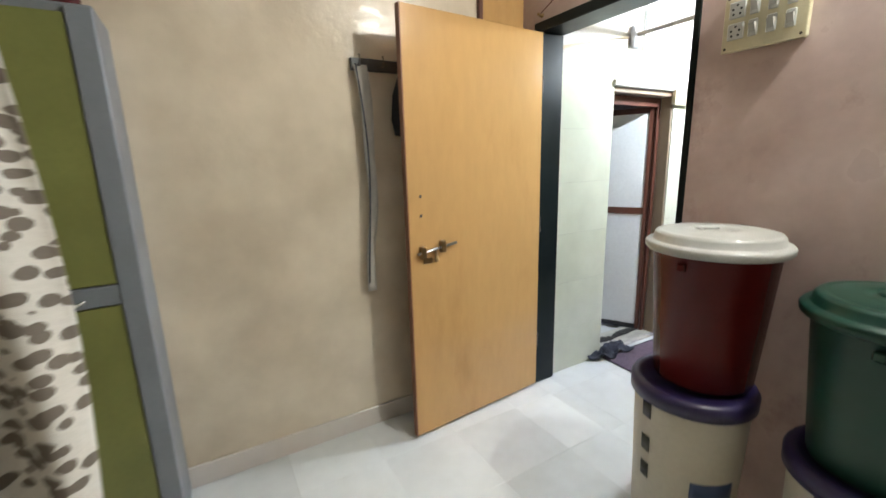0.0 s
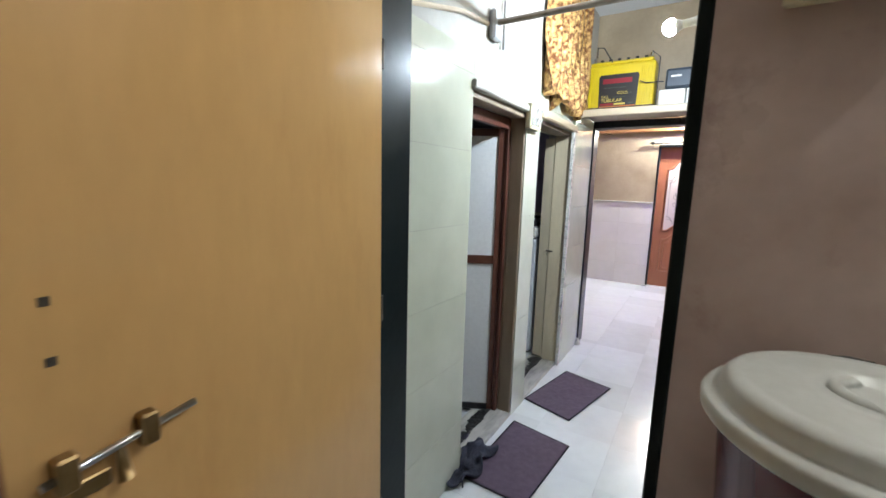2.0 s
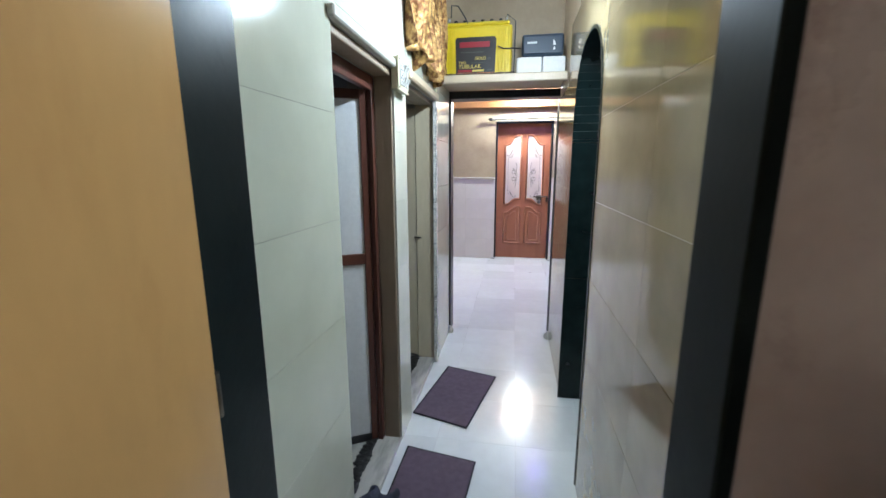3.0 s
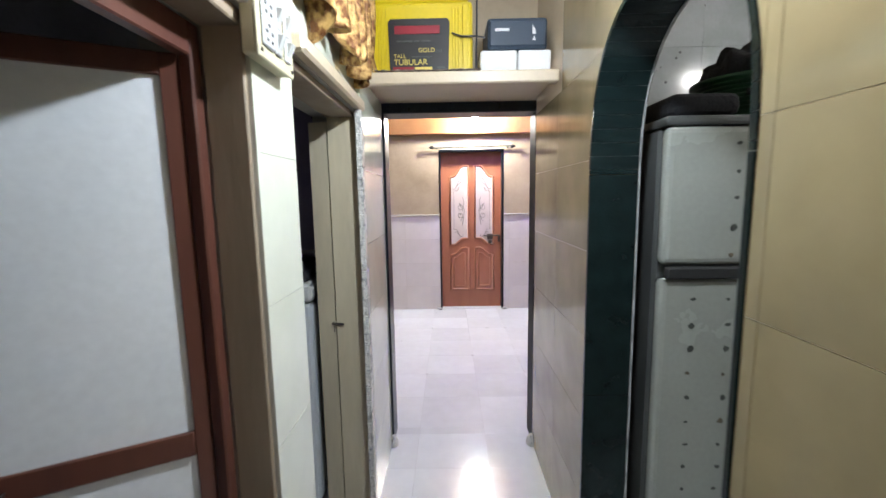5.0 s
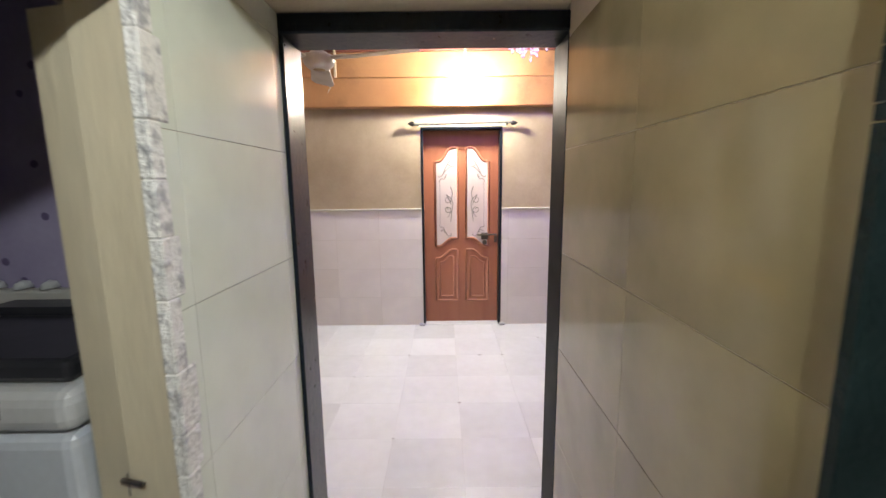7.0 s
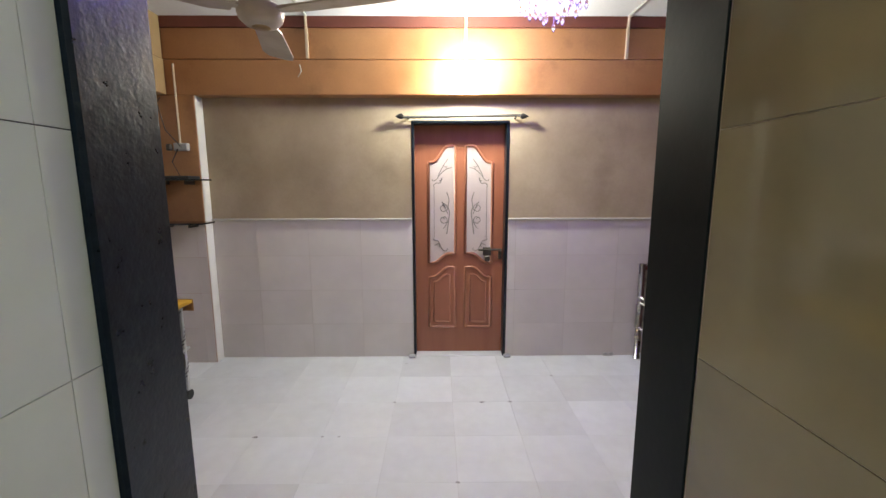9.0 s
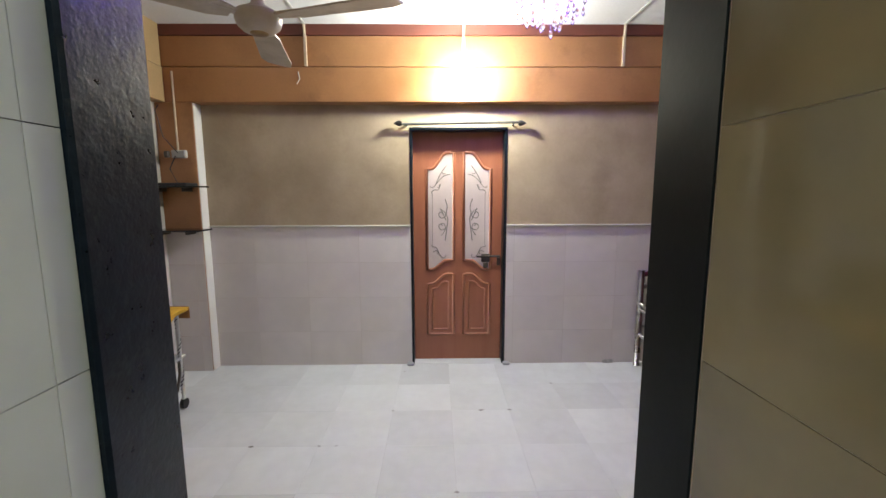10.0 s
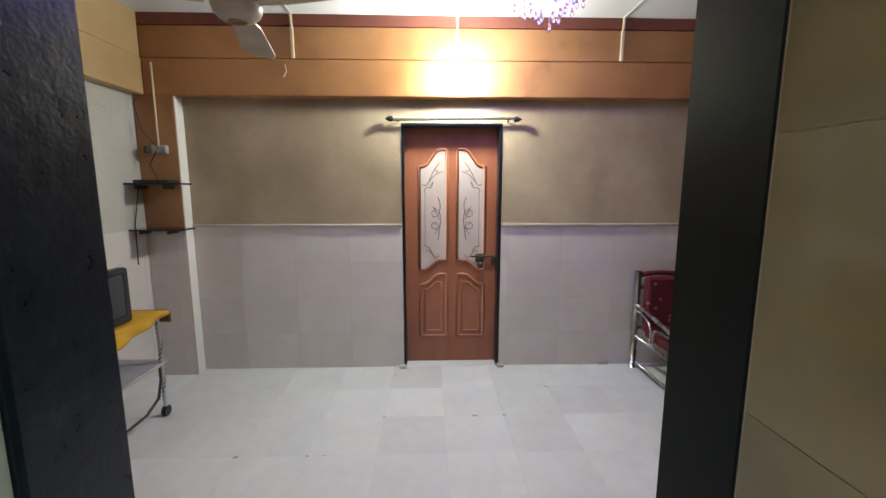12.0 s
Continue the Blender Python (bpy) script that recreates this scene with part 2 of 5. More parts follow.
black_glass = surf("black_shelf_glass", (0.012, 0.012, 0.012), None, 5, 0.1)
dark_stone = surf("worn_pale_threshold", (0.48, 0.465, 0.42), (0.24, 0.225, 0.20), 22.0, 0.4, lo=0.45, hi=0.75, bump=0.004, stretch=(0.25, 1, 1))
streak_black = surf("mottled_streak_black", (0.012, 0.012, 0.012), (0.05, 0.048, 0.045), 40.0, 0.4, lo=0.5, hi=0.75, bump=0.006)
rod_metal = surf("black_rod_metal", (0.016, 0.015, 0.014), (0.03, 0.026, 0.022), 30, 0.5, metal=0.1, spec=0.3)
plaster_edge = surf("worn_plaster_edge", (0.34, 0.34, 0.33), (0.16, 0.16, 0.155), 18, 0.8, lo=0.4, hi=0.65)
stone_joint = surf("dull_stone_joint", (0.17, 0.18, 0.17), (0.07, 0.08, 0.08), 40, 0.7, lo=0.35, hi=0.6)
brass = surf("tarnished_brass", (0.36, 0.25, 0.12), (0.22, 0.14, 0.06), 30, 0.35, metal=0.9)
crystal = glass("clear_crystal", (0.95, 0.95, 1.0))
bulb_room = glow("lit_bulb_warm", (0.95, 0.94, 0.84), ROOM_LAMP)
bulb_passage = glow("lit_bulb_white", (0.87, 0.97, 1.08), PASSAGE_LAMP)
bulb_living = glow("lit_bulb_soft_white", (0.98, 0.98, 0.92), LIVING_LAMP)
# fill light for the kitchen, no known source
fill_kitchen = glow("added_kitchen_fill", (1.0, 0.95, 0.9), KITCHEN_FILL)
violet_led = glow("violet_led", (0.22, 0.10, 1.0), CHANDELIER)
violet_ring = glow("violet_ring", (0.22, 0.10, 1.0), CHANDELIER * 0.45)


# ---- mesh helpers ----
def box(bm, x0, x1, y0, y1, z0, z1, bevel=0.0, seg=1):
    m = Matrix.Translation(((x0 + x1) / 2, (y0 + y1) / 2, (z0 + z1) / 2)) @ Matrix.Diagonal((abs(x1 - x0), abs(y1 - y0), abs(z1 - z0), 1))
    g = bmesh.ops.create_cube(bm, size=1, matrix=m)
    if bevel:
        es = list({e for v in g["verts"] for e in v.link_edges})
        bmesh.ops.bevel(bm, geom=es, offset=bevel, segments=seg, affect="EDGES", profile=0.5)
    return bm


def B(*a, **k):
    return box(bmesh.new(), *a, **k)


def tube(bm, pts, r, n=10, closed=False, caps=True):
    """A round bar along points."""
    pts = [Vector(p) for p in pts]
    rings = []
    up = Vector((0.13, 0.21, 0.97)).normalized()
    for i, p in enumerate(pts):
        a = pts[i - 1] if i or closed else p
        b = pts[(i + 1) % len(pts)] if i < len(pts) - 1 or closed else p
        d = (b - a).normalized()
        u = d.cross(up)
        if u.length < 0.05:
            u = d.cross(Vector((1, 0, 0)))
        u.normalize()
        w = d.cross(u)
        rad = r[i] if isinstance(r, (list, tuple)) else r
        rings.append([bm.verts.new(p + rad * (math.cos(2 * math.pi * k / n) * u + math.sin(2 * math.pi * k / n) * w)) for k in range(n)])
    for i in range(len(rings) - (0 if closed else 1)):
        a, b = rings[i], rings[(i + 1) % len(rings)]
        for k in range(n):
            f = bm.faces.new((a[k], a[(k + 1) % n], b[(k + 1) % n], b[k]))
            f.smooth = True
    if caps and not closed:
        bm.faces.new(rings[0])
        bm.faces.new(rings[-1][::-1])
    return bm


def T(pts, r, n=10, **k):
    return tube(bmesh.new(), pts, r, n, **k)


def lathe(prof, n=40, centre=(0, 0, 0), bm=None, squash=1.0):
    """A turned shape from (radius, height) pairs, round z."""
    bm = bm or bmesh.new()
    rows = []
    for r, z in prof:
        if r < 1e-5:
            rows.append([bm.verts.new((centre[0], centre[1], centre[2] + z))])
        else:
            rows.append([bm.verts.new((centre[0] + r * math.cos(2 * math.pi * k / n), centre[1] + squash * r * math.sin(2 * math.pi * k / n), centre[2] + z)) for k in range(n)])
    for a, b in zip(rows, rows[1:]):
        for k in range(n):
            q = [a[k % len(a)], a[(k + 1) % len(a)], b[(k + 1) % len(b)], b[k % len(b)]]
            q = list(dict.fromkeys(q))
            if len(q) > 2:
                bm.faces.new(q).smooth = True
    bmesh.ops.recalc_face_normals(bm, faces=bm.faces)
    return bm


def prism(outline, axis, a, b, bm=None):
    """A flat outline of (u, v) pushed out along an axis from a to b; u, v are the other two axes in order."""
    bm = bm or bmesh.new()

    def put(u, v, w):
        return {"x": (w, u, v), "y": (u, w, v), "z": (u, v, w)}[axis]
    lo = [bm.verts.new(put(u, v, a)) for u, v in outline]
    hi = [bm.verts.new(put(u, v, b)) for u, v in outline]
    bm.faces.new(lo)
    bm.faces.new(hi[::-1])
    for i in range(len(lo)):
        j = (i + 1) % len(lo)
        bm.faces.new((lo[i], lo[j], hi[j], hi[i]))
    bmesh.ops.recalc_face_normals(bm, faces=bm.faces)
    return bm


def ribbon(fn, nu, nv, thick=0.004):
    """A cloth sheet: fn(u, v) for u, v in 0..1, with thickness."""
    bm = bmesh.new()
    g = [[bm.verts.new(fn(i / nu, j / nv)) for j in range(nv + 1)] for i in range(nu + 1)]
    for i in range(nu):
        for j in range(nv):
            bm.faces.new((g[i][j], g[i + 1][j], g[i + 1][j + 1], g[i][j + 1])).smooth = True
    bmesh.ops.recalc_face_normals(bm, faces=bm.faces)
    bmesh.ops.solidify(bm, geom=bm.faces[:], thickness=thick)
    return bm


def part(name, bm, material, parent=None, label=""):
    me = bpy.data.meshes.new(name)
    bm.to_mesh(me)
    bm.free()
    me.materials.append(material)
    ob = new(name, me)
    ob.parent = parent
    if label:
        tagged(ob, label)
    return ob


def thing(name, at, label, category, group="", rz=0.0):
    ob = new(name)
    ob.empty_display_size = 0.1
    ob.matrix_world = pose(*at, 0, 0, rz)
    return tagged(ob, label, category, group)


def structure(name, bm, material, label, category):
    return tagged(part(name, bm, material), label, category, kind="structure")


def words(text, size, material, parent, at, rot, name="lettering", align="LEFT", depth=0.0006):
    cu = bpy.data.curves.new(name, "FONT")
    cu.body, cu.size, cu.align_x, cu.extrude = text, size, align, depth
    tmp = bpy.data.objects.new(name, cu)
    scene.collection.objects.link(tmp)
    me = bpy.data.meshes.new_from_object(tmp.evaluated_get(bpy.context.evaluated_depsgraph_get()))
    bpy.data.objects.remove(tmp)
    me.materials.append(material)
    ob = new(name, me)
    ob.parent = parent
    ob.matrix_basis = pose(*at, *rot)
    return ob


# ---- large structure ----
def cut(rects, hole):
    """Rectangles (u0, u1, v0, v1) with a rectangular hole taken out."""
    out = []
    h0, h1, k0, k1 = hole
    for u0, u1, v0, v1 in rects:
        if h1 <= u0 or h0 >= u1 or k1 <= v0 or k0 >= v1:
            out.append((u0, u1, v0, v1))
            continue
        if h0 > u0:
            out.append((u0, h0, v0, v1))
        if h1 < u1:
            out.append((h1, u1, v0, v1))
        a, b = max(u0, h0), min(u1, h1)
        if k0 > v0:
            out.append((a, b, v0, k0))
        if k1 < v1:
            out.append((a, b, k1, v1))
    return [r for r in out if r[1] - r[0] > 0.004 and r[3] - r[2] > 0.004]


D1 = (2.43, 3.054, -0.1, 1.785)     # bathroom doorway
D2 = (3.26, 4.06, -0.1, 1.785)    # washing room doorway
AX0, AX1, ASPRING, ATOP, AROUND, SB = 2.88, 3.605, 1.515, 1.95, 2.5, 1.512


def arch(x):
    c, r = (AX0 + AX1) / 2, (AX1 - AX0) / 2
    k = max(0.0, 1 - abs((x - c) / r) ** AROUND)
    return ASPRING + (ATOP - ASPRING) * k ** (1 / AROUND)


def wall_x(name, y0, y1, x0, x1, z1, holes, material, label):
    bm = bmesh.new()
    rects = [(x0, x1, 0.0, z1)]
    for h in holes:
        rects = cut(rects, h)
    for u0, u1, v0, v1 in rects:
        box(bm, u0, u1, y0, y1, v0, v1)
    return structure(name, bm, material, label, "wall")


def wall_y(name, x0, x1, y0, y1, z1, holes, material, label):
    bm = bmesh.new()
    rects = [(y0, y1, 0.0, z1)]
    for h in holes:
        rects = cut(rects, h)
    for u0, u1, v0, v1 in rects:
        box(bm, x0, x1, u0, u1, v0, v1)
    return structure(name, bm, material, label, "wall")


floor = structure("floor", B(-2.2, 7.6, -2.0, 4.4, -0.12, -0.0025), grout, "grey bedding under white marble floor tiles", "floor")
# bedroom
wall_bedroom_north = wall_x("wall_bedroom_north", BN, BN + 0.15, -2.0, W0, 2.7, [], beige_paint, "glossy beige oil-painted wall, blotchy sheen partly put into its colour")
wall_bedroom_east = wall_y("wall_bedroom_east", W0, W1, -1.6, BN + 0.15, 2.75, [(1.643, 2.505, -0.1, 2.055)], mauve_paint, "mauve-beige painted wall with a doorway")
wall_bedroom_south = wall_x("wall_bedroom_south", -1.75, -1.6, -2.0, W1, 2.7, [], beige_paint, "plain beige wall")
wall_bedroom_west = wall_y("wall_bedroom_west", -2.15, -2.0, -1.75, BN + 0.15, 2.7, [], beige_paint, "plain beige wall")
ceiling_bedroom = structure("ceiling_bedroom", B(-2.15, W0, -1.75, BN + 0.15, 2.70, 2.82), ceiling_paint, "white painted ceiling", "ceiling")
# passage
wall_passage_north = wall_x("wall_passage_north", N + 0.0014, 2.69, W1, E0, HIGH, [D1, D2], white_paint, "white plastered wall with two doorways, tiled below")
bm = bmesh.new()
steps = 30
box(bm, W1, AX0, SB, S - 0.0014, 0, HIGH)
box(bm, AX1, E0, SB, S2 - 0.0014, 0, HIGH)
for i in range(steps):
    xa, xb = AX0 + (AX1 - AX0) * i / steps, AX0 + (AX1 - AX0) * (i + 1) / steps
    za, zb = arch(xa), arch(xb)
    vs = [(xa, za), (xb, zb), (xb, HIGH), (xa, HIGH)]
    prism(vs, "y", SB, S - 0.0014, bm)
wall_passage_south = structure("wall_passage_south", bm, shelf_paint, "cream plastered wall with an arched opening", "wall")
ceiling_passage = structure("ceiling_passage", B(W0, E1, -0.1, 3.9, HIGH, HIGH + 0.1), ceiling_paint, "white painted ceiling", "ceiling")
# living room
wall_living_west = wall_y("wall_living_west", E0, E1, SOUTH, NORTH, HIGH, [(1.605, 2.49, -0.1, 1.96)], tan_paint, "plain painted wall with a doorway")
wall_living_east = wall_y("wall_living_east", EAST, EAST + 0.2, SOUTH, NORTH, HIGH, [(1.421, 2.22, -0.1, 2.0)], tan_paint, "tan painted wall above a tiled dado")
wall_living_north = wall_x("wall_living_north", NORTH, NORTH + 0.15, E0, EAST + 0.2, HIGH, [], white_paint, "cream painted wall")
wall_living_south = wall_x("wall_living_south", SOUTH - 0.15, SOUTH, E0, EAST + 0.2, HIGH, [], tan_paint, "plain tan wall")
ceiling_living = structure("ceiling_living", B(E1, EAST + 0.2, SOUTH - 0.15, NORTH + 0.15, HIGH, HIGH + 0.1), ceiling_paint, "white painted ceiling", "ceiling")
bm = B(BEAM, EAST, SOUTH, NORTH, 2.178, 2.438, bevel=0.006)
beam = structure("beam", bm, orange_paint, "orange painted beam across the wall", "beam")
part("upper_band", B(BEAM + 0.012, EAST, SOUTH, NORTH, 2.444, 2.668, bevel=0.004), orange_paint, beam)
part("maroon_band", B(BEAM + 0.004, EAST, SOUTH, NORTH, 2.671, HIGH), maroon_paint, beam, "maroon painted band under the ceiling")
part("north_band", box(B(E1, BEAM, NORTH - 0.09, NORTH, 2.178, 2.438, bevel=0.005), E1, BEAM, NORTH - 0.08, NORTH, 2.442, HIGH), surf("tan_orange_paint", (0.48, 0.34, 0.17), (0.36, 0.235, 0.11), 2.0, 0.45, bump=0.001), beam, "tan painted band")
pillar = structure("pillar", B(BEAM, EAST, 3.888, NORTH, 0, 2.178, bevel=0.004), orange_paint, "orange pillar with white painted inner side", "pillar")
part("white_side", B(BEAM + 0.006, EAST, 3.883, 3.888, 0, 2.176), surf("bright_white_paint", (0.80, 0.785, 0.74), (0.72, 0.70, 0.65), 3.0, 0.5, bump=0.001), pillar, "white painted narrow side of the pillar")
# kitchen, bathroom and washing room shells
wall_kitchen_east = wall_y("wall_kitchen_east", 4.40, E0, 0.0, 1.56, HIGH, [], grout, "wall behind white speckled tiles")
wall_kitchen_south = wall_x("wall_kitchen_south", -0.1, 0.0, W1, E0, HIGH, [], speckled_tile, "white speckled kitchen wall")
wall_kitchen_west = wall_y("wall_kitchen_west", W1, W1 + 0.02, 0.0, 1.56, HIGH, [], speckled_tile, "white speckled kitchen wall")
wall_bath_back = wall_x("wall_bath_back", 3.75, 3.85, W1, 4.75, HIGH, [], lilac_tile, "lilac tiled back wall")
wall_bath_side = wall_y("wall_bath_side", 3.10, 3.16, 2.69, 3.75, HIGH, [], grey_plaster, "grey plastered partition")
wall_bath_west = wall_y("wall_bath_west", W1, W1 + 0.1, 2.69, 3.75, HIGH, [], grey_plaster, "grey plastered wall")
wall_wash_east = wall_y("wall_wash_east", 4.465, E0, 2.69, 3.75, HIGH, [], lilac_tile, "dark lilac mottled tile wall")
loft_slab = structure("loft_slab", box(B(4.0, 4.05, S, N2 + 0.004, 1.897, 1.947, bevel=0.006), 4.046, E0, S, N2 + 0.004, 1.934, 1.947), shelf_paint, "cream painted concrete loft shelf over the passage", "shelf")


# ---- door frames ----
bedroom_frame = structure("door_frame_bedroom", B(W0 - 0.008, W1 + 0.004, 2.453, 2.506, 0, 2.008, bevel=0.004), black_smooth, "black-green gloss painted wooden door frame", "door frame")
part("jamb", B(W0 - 0.004, W1 + 0.004, 1.640, 1.667, 0, 2.008, bevel=0.004), black_matt, bedroom_frame)
part("head", B(W0 - 0.008, W1 + 0.004, 1.640, 2.506, 2.008, 2.058, bevel=0.004), black_smooth, bedroom_frame)
living_frame = structure("door_frame_living", B(E0 - 0.004, E1 + 0.004, 2.447, 2.491, 0, 1.878, bevel=0.005), black_frame, "black-green rough gloss painted door frame", "door frame")
part("jamb", B(E0 - 0.004, E1 + 0.004, 1.604, 1.641, 0, 1.878, bevel=0.005), black_matt, living_frame)
part("head", B(E0 - 0.004, E1 + 0.004, 1.604, 2.491, 1.878, 1.933, bevel=0.005), black_frame, living_frame)
for y in (2.452, 1.645):
    part("corner_patch", lathe([(0.045, 0.0), (0.042, 0.02), (0.02, 0.05), (0.0, 0.058)], 9, (E0 - 0.01, y, 0), squash=0.7), broken_plaster, living_frame, "grey cement lump at the foot of the frame")


# ---- bedroom ----
def bedroom_door():
    d = tagged(new("door_1"), "ochre laminate door standing wide open, with a brass tower bolt", "door", kind="structure")
    d.matrix_world = pose(1.797, 2.449, 0, 0, 0, 184.3)
    # local x runs from the hinge to the free edge; the room side is +y
    part("leaf", B(0.0, 0.842, -0.018, 0.014, 0.015, 2.0, bevel=0.002), ochre_laminate, d)
    part("edge_strip", B(0.842, 0.847, -0.018, 0.014, 0.015, 2.0), edge_wood, d, "reddish bare wood edge")
    bolt = part("tower_bolt", T([(0.812, 0.032, 0.953), (0.595, 0.032, 0.982)], 0.0065), steel, d, "steel sliding bolt")
    for x, z in ((0.782, 0.957), (0.672, 0.972)):
        part("bracket", B(x - 0.014, x + 0.014, 0.014, 0.042, z - 0.028, z + 0.028, bevel=0.004), brass, bolt, "tarnished brass bracket")
    part("knob", T([(0.715, 0.03, 0.966), (0.712, 0.036, 0.905)], [0.006, 0.011], 8), brass, bolt)
    part("hasp", B(0.725, 0.775, 0.014, 0.02, 0.898, 0.928, bevel=0.003), brass, bolt)
    for z in (1.125, 1.213):
        part("screw_hole", B(0.772, 0.785, 0.0138, 0.0152, z - 0.007, z + 0.007, bevel=0.0006), dark_metal, d)
    for z in (0.3, 1.0, 1.75):
        part("hinge", T([(-0.004, 0.01, z - 0.04), (-0.004, 0.01, z + 0.04)], 0.007, 8), dark_metal, d)
    return d


bedroom_door()


def skirting():
    s = structure("baseboard", B(-0.045, W0, BN - 0.012, BN, 0, 0.10, bevel=0.002), dado_tile, "white tile skirting along the bedroom wall", "skirting")
    return s


skirting()


def switch_board(name, at, rz, w, h, cols, label):
    """A raised plastic board with rocker switches and a five-pin socket; local x runs along the wall, -y faces the room."""
    b = thing(name, at, label, "switchboard", rz=rz)
    part("back_box", B(-w / 2, w / 2, -0.028, 0, -h / 2, h / 2, bevel=0.004), cream_plastic, b)
    part("plate", B(-w / 2 - 0.004, w / 2 + 0.004, -0.034, -0.028, -h / 2 - 0.004, h / 2 + 0.004, bevel=0.002), cream_plastic, b)
    for r in range(2):
        for c in range(cols):
            x = -w / 2 + w * (c + 0.75) / (cols + 0.5)
            z = h * (0.22 if r else -0.16)
            if c == 0:
                s = part("socket", B(x - 0.025, x + 0.025, -0.04, -0.034, z - 0.026, z + 0.026, bevel=0.003), white_plastic, b, "white five-pin socket")
                for dx, dz in ((0, 0.014), (-0.012, 0.002), (0.012, 0.002), (-0.01, -0.013), (0.01, -0.013)):
                    part("pin_hole", T([(x + dx, -0.0395, z + dz), (x + dx, -0.0412, z + dz)], 0.0038, 8), black_plastic, s)
            else:
                s = part("switch", B(x - 0.014, x + 0.014, -0.04, -0.034, z - 0.026, z + 0.026, bevel=0.003), white_plastic, b)
                part("rocker", prism([(-0.04, z - 0.014), (-0.040, z + 0.014), (-0.052, z + 0.012)], "x", x - 0.009, x + 0.009), white_plastic, s)
    for sx in (-1, 1):
        for sz in (-1, 1):
            x, z = sx * (w / 2 - 0.008), sz * (h / 2 - 0.009)
            part("screw", T([(x, -0.034, z), (x, -0.0365, z)], 0.004, 8), dark_metal, b)
    return b


switch_board("switchboard", (W0, 1.428, 1.787), -90, 0.225, 0.172, 4, "cream plastic switchboard with white rockers and socket")


def bucket(at, body, r0, r1, h, lid=None, rim=None, label="", lid_label=""):
    b = thing("bucket", at, label, "bucket")
    wall = lathe([(0, 0), (r0, 0), (r0 + 0.004, 0.01), (r1 - 0.004, h - 0.02), (r1, h - 0.016), (r1, h), (r1 - 0.006, h), (r0 - 0.006, 0.012), (0, 0.012)], 48)
    part("body", wall, body, b)
    if rim:
        part("rim", lathe([(r1 - 0.002, h - 0.05), (r1 + 0.012, h - 0.046), (r1 + 0.015, h - 0.012), (r1 + 0.006, h + 0.006), (r1 - 0.012, h + 0.004), (r1 - 0.014, h - 0.01)], 48), rim, b)
    if lid:
        l = part("lid", lathe([(r1 + 0.006, h - 0.03), (r1 + 0.014, h - 0.029), (r1 + 0.02, h - 0.022), (r1 + 0.021, h - 0.008), (r1 + 0.016, h - 0.001), (r1 + 0.002, h + 0.001), (r1 - 0.002, h + 0.004), (r1 - 0.005, h + 0.022), (r1 - 0.012, h + 0.03), (r1 - 0.024, h + 0.033), (r1 - 0.03, h + 0.031), (r1 - 0.036, h + 0.033), (r1 * 0.5, h + 0.037), (0.064, h + 0.038), (0.06, h + 0.03), (0.0, h + 0.029)], 56), lid, b, lid_label)
        part("grip", T([(0.05 * math.cos(a), 0.05 * math.sin(a), h + 0.033) for a in [0.3 + 0.28 * q for q in range(10)]], [0.003] + [0.010] * 8 + [0.003], 8), lid, l)
        # thin dark streak near the rim of the lid
        part("dirt_mark", T([(r1 - 0.012, -0.03, h + 0.0305), (r1 - 0.013, 0.0, h + 0.0305), (r1 - 0.017, 0.03, h + 0.0305)], [0.001, 0.004, 0.001], 6), streak_black, l, "thin dark streak")
    for s in (-1, 1):
        part("ear", B(s * (r1 - 0.008), s * (r1 + 0.006), -0.013, 0.013, h - 0.075, h - 0.05, bevel=0.004), body, b)
    return b


def drum(at, h, label):
    """A tapered plastic paint drum with an indigo lid ring and dark print."""
    d = thing("drum", at, label, "drum")
    r0, r1 = 0.15, 0.172
    part("body", lathe([(0, 0), (r0, 0), (r0 + 0.003, 0.01), (r1, h - 0.05), (r1, h - 0.035), (0, h - 0.035)], 48), drum_plastic, d)
    part("lid", lathe([(r1 + 0.001, h - 0.055), (r1 + 0.014, h - 0.05), (r1 + 0.015, h - 0.012), (r1 + 0.008, h), (r1 - 0.015, h), (r1 - 0.02, h - 0.012), (0, h - 0.012)], 48), purple_plastic, d, "indigo plastic lid")

    def patch(name, a0, a1, z0, z1, material):
        def f(u, v):
            a, z = radians(a0 + (a1 - a0) * u), z0 + (z1 - z0) * v
            r = r0 + (r1 - r0) * z / (h - 0.05) + 0.003
            return (r * math.cos(a), r * math.sin(a), z)
        part(name, ribbon(f, 10, 1, 0.001), material, d)
    patch("label_band", 215, 262, h * 0.44, h * 0.56, ink_blue)
    patch("label_side", 213, 215, h * 0.1, h * 0.44, ink_blue)
    for k, (w, z) in enumerate(((9, 0.40), (13, 0.37), (8, 0.33), (14, 0.30))):
        patch("print_bar", 246 - w, 246 + w, h * z, h * (z + 0.022), ink_grey)
    for z in (0.82, 0.62, 0.46):
        patch("print_mark", 158, 170, h * z, h * (z + 0.09), ink_grey)
    return d


drum((1.525, 1.395, 0), 0.632, "off-white plastic drum with an indigo lid and dark print")
bucket((1.57, 1.393, 0.634), maroon_plastic, 0.142, 0.18, 0.464, white_plastic, None, "maroon plastic bucket with white lid, stacked on a drum", "off-white round lid")
drum((1.58, 0.955, 0), 0.572, "off-white plastic drum with an indigo lid under a green bucket")
bucket((1.58, 0.955, 0.574), green_plastic, 0.138, 0.181, 0.415, green_plastic, None, "dark green plastic bucket with lid, stacked on a drum", "green round lid")


